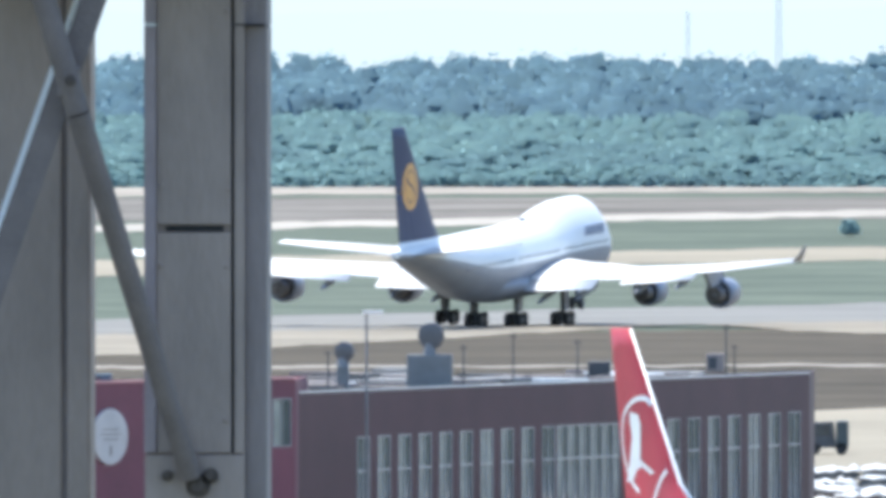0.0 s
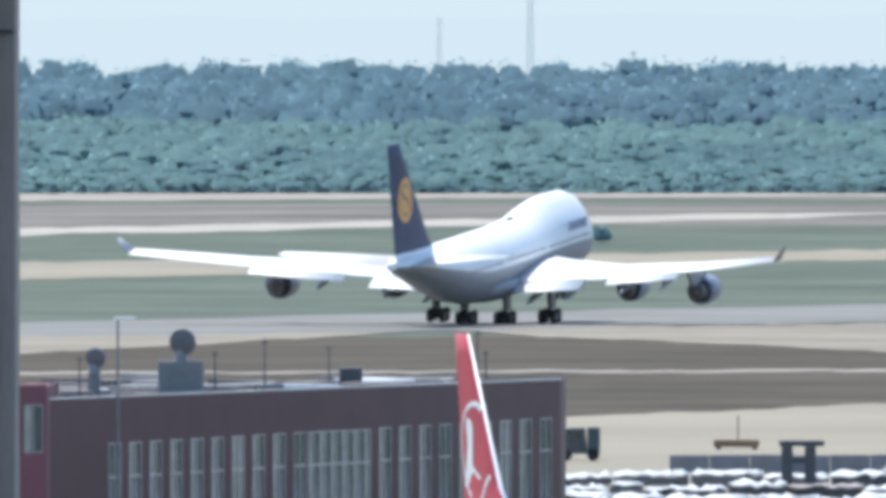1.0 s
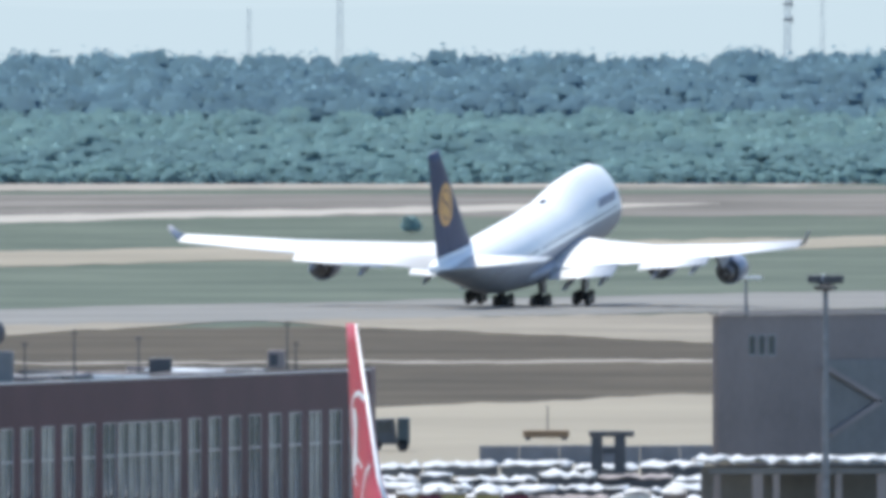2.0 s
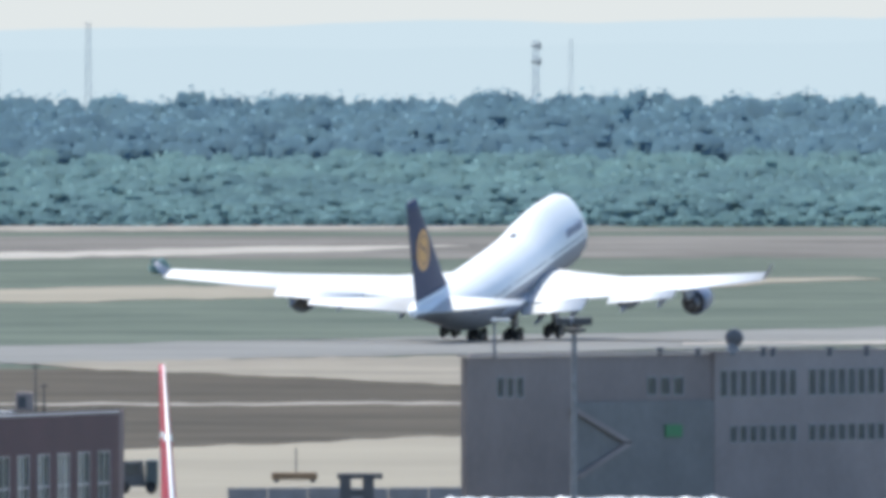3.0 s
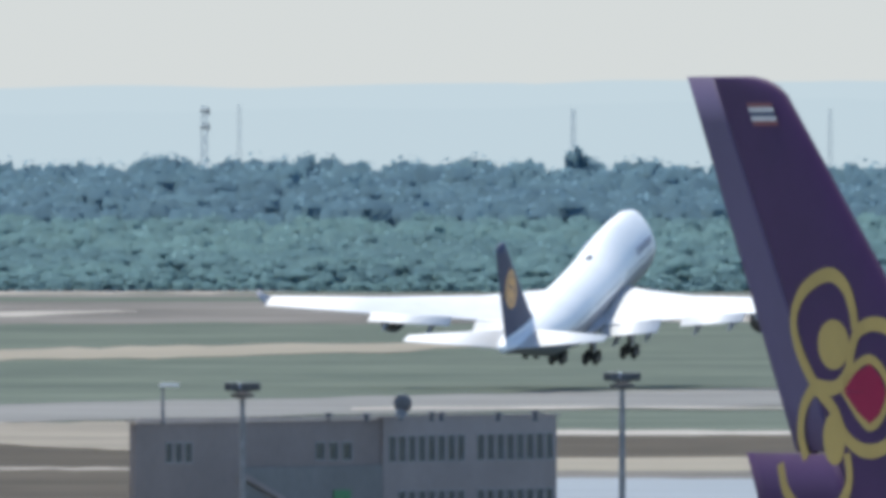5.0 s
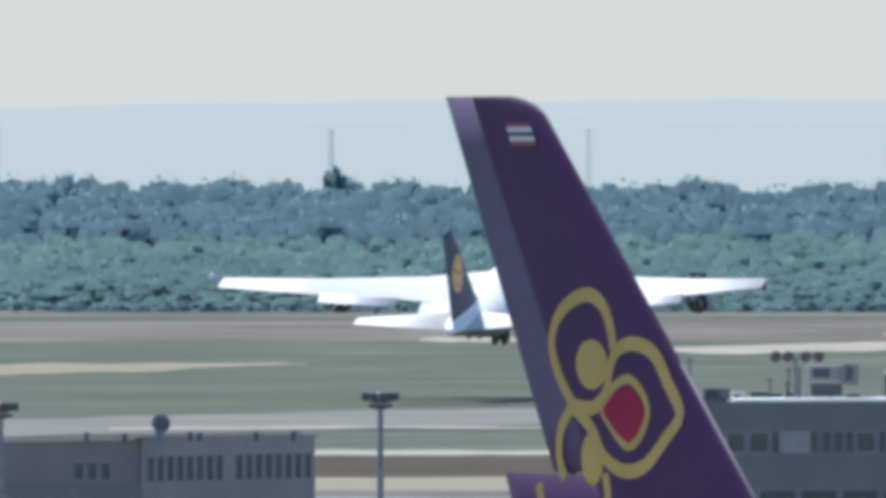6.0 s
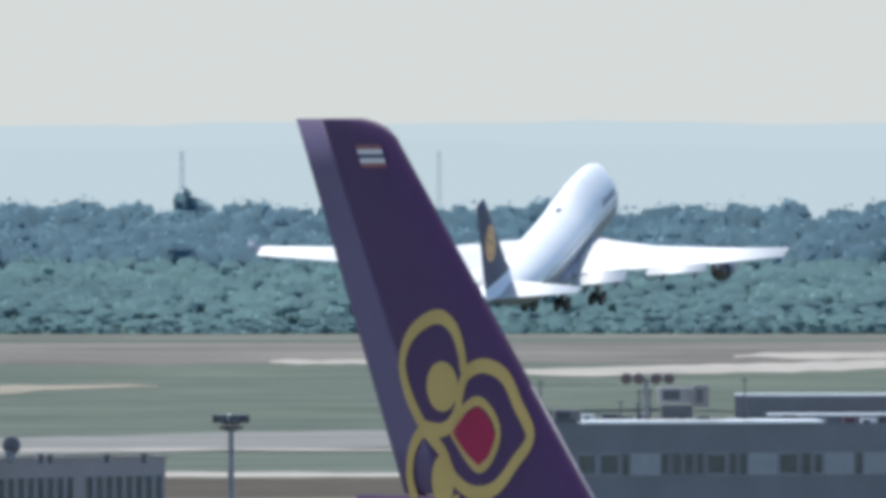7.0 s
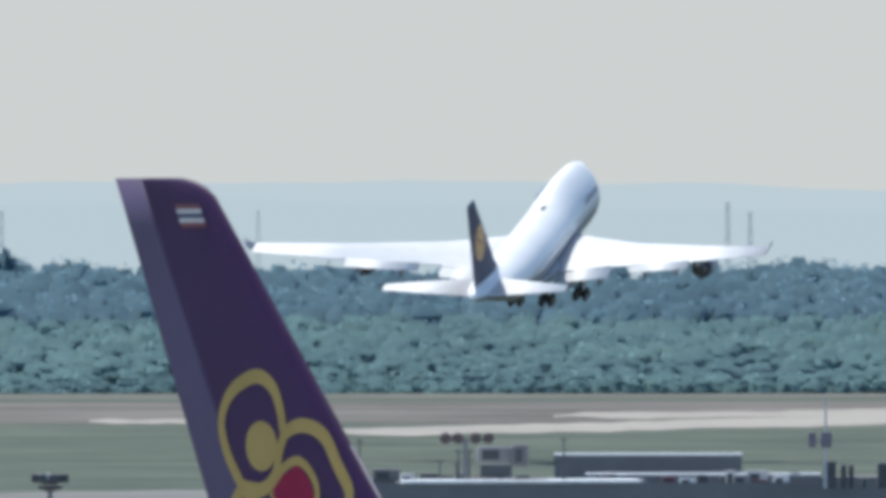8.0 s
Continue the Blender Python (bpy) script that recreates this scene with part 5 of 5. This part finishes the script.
def build_apron_clutter():
    rng = random.Random(11)
    van(1478, 1388, "small dark teal service van on the apron", mat("dark_teal_paint", (0.05, 0.07, 0.08), 0.5), DARKSTEEL)
    # long dark barrier, the goal-shaped gantry, a brown sled
    t = thing("barrier_wall", "long low dark grey blast barrier", "barrier", pose(east(1625, 1340), 1340, 0))
    zt = high(795, 1340)
    for k in range(14):
        x = k * 2.3
        bm = bmesh.new()
        box(bm, x, x + 2.26, 0, 0.5, 0, zt + 0.02 * (k % 3), bevel=0.03)
        part("panel", bm, mat("barrier_grey", (0.2, 0.2, 0.215), 0.7) if k == 0 else bpy.data.materials["barrier_grey"], t)
    t = thing("steel_gantry", "dark steel goal-shaped gantry on the apron", "gantry", pose(east(1857, 1230), 1230, 0))
    s = 1230 * UNIT
    z = high(779, 1230)
    for x in (-24, 17):
        bm = bmesh.new()
        box(bm, (x - 10) * s, (x + 10) * s, 0, 0.6, 0, z - 0.003, bevel=0.03)
        part("leg", bm, DARKSTEEL, t)
    bm = bmesh.new()
    box(bm, -38 * s, 42 * s, -0.05, 0.65, z, z + 0.3, bevel=0.03)
    part("crossbeam", bm, DARKSTEEL, t)
    bm = bmesh.new()
    box(bm, -14 * s, 7 * s, 0.2, 0.4, z - 0.9, z - 0.6)
    part("tie_beam", bm, DARKSTEEL, t)
    t = thing("sled", "low brown equipment sled with a thin pole", "sled", pose(east(1743, 1432), 1432, 0.05))
    bm = bmesh.new()
    box(bm, -1.4, 1.4, 0, 1, 0.15, 0.6, bevel=0.06)
    part("deck", bm, BROWNP, t)
    bm = bmesh.new()
    tube(bm, (0.1, 0.5, 0.6), (0.1, 0.5, 2.1), 0.04, n=8)
    part("pole", bm, DARKSTEEL, t)
    bm = bmesh.new()
    for x in (-1.1, 1.1):
        box(bm, x - 0.15, x + 0.15, 0, 1, 0.0, 0.15)
    part("runners", bm, DARKSTEEL, t)
    silver = "flat trailer under a rumpled silver cover"
    for v, d, u0 in ((828, 1275, 1425), (847, 1215, 1420), (866, 1160, 1430), (885, 1110, 1440)):
        u = u0
        while u < 2030:
            w = rng.uniform(60, 150)
            cargo_box(u, u + w - 6, v + rng.uniform(-5, 5), d + rng.uniform(-6, 6), 6.0, TARP if rng.random() < 0.8 else GREYWALL2, rng.choice((DARKSTEEL, GREYWALL, TEALWALL)), rng, silver)
            u += w
    for k, (u, m, lab) in enumerate(((1578, YELLOWP, "yellow"), (1640, YELLOWP, "yellow"), (1690, REDWALL2, "dull red"), (1500, BROWNP, "brown"), (1540, REDWALL2, "dull red"), (1905, WHITE, "white"), (1970, GREYWALL2, "pale grey"))):
        cargo_box(u - 22, u + 22, 872, 1085, 3.0, TARP, m, rng, lab + " baggage cart with a silver top", "baggage_cart")


build_frame()
rf, rz = build_red_building()
gf, gz_top = build_grey_building()
sf, sz = build_right_building()
build_apron_clutter()
lamp_post(648, 556, 1052, 0, arm=1)
build_radar(760, 572, 628, 662, 1075, rz - 0.45, 80, "grey roof cabin with a round dish antenna")
build_radar(606, 606, 648, 662, 1065, rz - 0.45, 20, "small roof vent with a mushroom cap")
for u, v, d in ((908, 588, 1090), (1022, 600, 1095), (1285, 574, 1115), (1300, 610, 1118), (580, 620, 1060), (820, 610, 1085)):
    pole(u, v, d, rz - 0.45, 0.05)
roof_box("air_conditioner", 1250, 1280, 626, 660, 1118, 1.2, GREYWALL2, "grey air-conditioning box on the roof", "air conditioner")
roof_box("air_conditioner", 1040, 1080, 640, 668, 1105, 1.2, DARKSTEEL, "dark air-conditioning box on the roof", "air conditioner")
lamp_post(2097, 500, 1082, gz_top - 0.05, "short lamp post on the roof corner", 1)
build_radar(2519, 514, 552, 558, 1098, gz_top - 0.05, 10, "dark round dish antenna on the roof")
for u, v in ((2390, 551), (2457, 552), (2573, 549), (2590, 550), (2690, 550), (2756, 548)):
    pole(u, v, 1095, gz_top - 0.05, 0.13, "small dark vent pipe on the roof", True)
flood_mast(2238, 492, 1035)
flood_mast(2910, 474, 1000)
flood_rack(3645, 412, 1072, sz - 0.25)
roof_box("roof_cabin", 3668, 3730, 427, 455, 1074, 2.0, FRAME, "pale grey cabin on the roof", "roof cabin")
roof_box("roof_cabin", 3730, 3757, 423, 462, 1073, 2.0, TEALWALL2, "slate-coloured cabin on the roof", "roof cabin")
roof_box("air_conditioner", 3672, 3728, 458, 482, 1068, 1.5, DARKSTEEL, "dark air-conditioning box on the roof", "air conditioner")
roof_box("air_conditioner", 3482, 3530, 466, 488, 1066, 1.5, TEALWALL2, "dark air-conditioning box on the roof", "air conditioner")
for u, v in ((3458, 412), (3820, 408), (3630, 455), (3600, 450)):
    pole(u, v, 1070, sz - 0.25, 0.05)
for u0, u1, v in ((4281, 4303, 441), (4312, 4321, 447), (4326, 4334, 447), (4348, 4356, 472), (4377, 4400, 444)):
    roof_box("roof_stack", u0, u1, v, 489, 1066, 0.8, DARKSTEEL, "dark upright exhaust stack on the slate roof", "exhaust stack", "roof stacks").location.z = sz - 0.25


def panel_mast(u, v, d, foot):
    h = high(v, d) - foot
    t = thing("antenna_mast", "thin grey mast with two panel antennas", "mast", pose(east(u, d), d, foot))
    bm = bmesh.new()
    tube(bm, (0, 0, 0), (0, 0, h), 0.07, 0.04, 8)
    part("pole", bm, MASTGREY, t)
    for x, w in ((-0.62, 0.34), (0.02, 0.5)):
        bm = bmesh.new()
        z = high(428, d) - foot
        box(bm, x - w / 2, x + w / 2, -0.25, -0.08, z, z + 0.68, bevel=0.03)
        part("panel_antenna", bm, mat("antenna_mauve", (0.2, 0.17, 0.2), 0.6), t)
    bm = bmesh.new()
    tube(bm, (-0.7, -0.08, z + 0.3), (0.2, -0.08, z + 0.3), 0.03, n=6)
    part("bracket", bm, STEEL, t)


panel_mast(4284, 340, 1066, sz - 0.25)
for u0, u1, v0, m, lab in ((3690, 3745, 480, BROWNP, "low rusty brown"), (3732, 3790, 474, BROWNP, "low rusty brown"), (3800, 3822, 478, TARP, "low crumpled silver"), (3828, 3885, 479, DARKSTEEL, "low dark steel"), (3945, 3975, 480, DARKSTEEL, "low dark steel"), (4108, 4126, 462, TARP, "low crumpled silver"), (4144, 4182, 462, TARP, "low crumpled silver")):
    roof_box("roof_vent", u0, u1, v0, 489, 1069 if u0 < 4100 else 1080, 0.9, m, lab + " housing on the slate roof", "roof vent", "roof vents").location.z = sz - 0.25
for u, v in ((3633, 430), (3652, 430)):
    pole(u, v, 1071, sz - 0.25, 0.06)



rng = random.Random(33)
for k in range(22):
    u = 3530 + k * 33 + rng.uniform(-10, 10)
    w, h = rng.uniform(8, 34), rng.uniform(12, 24)
    roof_box("roof_vent", u, u + w, 490 - h, 490, 1075 + rng.uniform(0, 8), 1.0, (COPING, DARKSTEEL, ROOF, FRAME, REDWALL2)[k % 5], ("low bright metal", "low dark steel", "low grey", "low pale grey", "low dull red")[k % 5] + " vent housing on the slate roof", "roof vent", "roof vents").location.z = sz - 0.25

# ---- small things out on the field ----
roof_box("water_tank", 150, 195, 600, 630, 1036, 1.0, mat("teal_paint", (0.05, 0.12, 0.16), 0.5), "dark teal tank on the red roof", "tank").location.z = 8.3


def field_bush(u, v, h, w):
    d = reach(v)
    t = thing("field_bush", "lone dark green bush in the meadow", "bush", pose(east(u, d), d, ground_z(d)), "meadow bushes")
    tm, cm = tree_mesh(random.Random(int(u)), "b", h, w, 170, 0.2, LEAF2)
    for me in (tm, cm):
        o = new(me.name.split(".")[0], me)
        o.parent = t


field_bush(1505, 420, 2.3, 2.6)

jumbo = build_jumbo()
twin = build_twin()
parked = build_super()


# ---- what moves ----
def motions():
    bank = ((0.0, 0.6), (1.2, 0.6), (2.5, 0.3), (4.0, 0.0), (6.5, 0.0), (8.0, 0.4))

    def between(rows, t):
        return lerp_rows(rows, t)[1]
    # take-off run: seconds, position over the ground, pitch; the heading is 14.0 degrees to the right of +y
    run = [
        (0.0, -67.2, 2149, 0.06, 2.4), (0.5, -57.5, 2190, 0.06, 3.2), (1.0, -47.1, 2231, 0.06, 4.2), (1.2, -43.0, 2248, 0.06, 4.8),
        (2.3, -20.0, 2345, 0.06, 8.0), (2.5, -15.5, 2363, 0.1, 8.4), (3.0, -4.5, 2406, 0.3, 9.0), (3.5, 6.9, 2447, 0.8, 9.6),
        (4.0, 18.1, 2489, 1.6, 10.4), (4.2, 22.5, 2506, 2.1, 10.8), (5.3, 46.9, 2596, 5.0, 12.2), (5.5, 51.3, 2613, 5.8, 12.3),
        (6.0, 62.4, 2654, 8.0, 12.5), (6.5, 73.6, 2696, 10.5, 12.6), (7.0, 85.2, 2738, 14.0, 12.8), (7.5, 96.4, 2780, 17.6, 13.1), (8.0, 107.8, 2821, 21.5, 13.4),
    ]
    walk(jumbo, [(t, pose(x - 0.3, y, z, 0, 0, -14.0) @ pose(0, 0, 0, p + 0.5) @ pose(0, 0, 0, 0, between(bank, t))) for t, x, y, z, p in run])
    # the wings bend up as they take the load
    bend = ((0.0, 5.2), (0.5, 4.9), (1.0, 4.0), (1.2, 3.7), (2.3, 1.9), (2.5, 1.6), (3.0, 1.3), (4.0, 1.0), (5.5, 0.5), (8.0, 0.2))
    for sgn, wing in JUMBO["wings"]:
        walk(wing, [(t, pose(sgn * 8, 0, 5.0) @ pose(0, 0, 0, 0, sgn * g) @ pose(-sgn * 8, 0, -5.0)) for t, g in bend])
    for x, pod in JUMBO["pods"]:
        walk(pod, [(t, pose(0, 0, -g * (0.15 if x > 15 else 0.045))) for t, g in bend])
    # the oleo legs slide out as the weight comes off them
    for leg in JUMBO["legs"]:
        walk(leg, [(t, pose(0, 0, z)) for t, z in ((0.0, 0.0), (2.5, 0.0), (3.0, -0.15), (3.5, -0.4), (4.0, -0.5), (8.0, -0.5))])
    # the taxiing airliner turns away: seconds, bearing of the fin's tip, distance, angle between its nose and the line to the terminal
    rows = []
    for t, u, d, hd in ((0.0, 1098, 930, 25.0), (0.5, 1179, 931, 20.5), (1.0, 1257, 932, 16.5), (1.5, 1330, 933, 14.0), (2.0, 1398, 935, 11.8), (2.5, 1459, 937, 9.0), (3.0, 1508, 940, 5.5), (3.5, 1550, 944, 2.5), (4.0, 1590, 948, 0.0), (8.0, 1620, 1000, -6.0)):
        m = Matrix.Rotation(radians(hd - 180), 4, "Z")
        tip = m @ Vector((0, TWIN["y0"] - 38.2, 0))
        rows.append((t, Matrix.Translation((east(u, d) - tip.x, d - tip.y, 0.05)) @ m))
    walk(twin, rows)


# the parked airliner stands with its nose towards the terminal
HD = 180 - 28.0
pm = Matrix.Rotation(radians(-HD), 4, "Z")
ptip = pm @ Vector((0, SUPER["y0"] - 72.97, 0))
parked.matrix_basis = Matrix.Translation((east(3026.5, 488) - ptip.x, 488 - ptip.y, 0.0)) @ pm
motions()
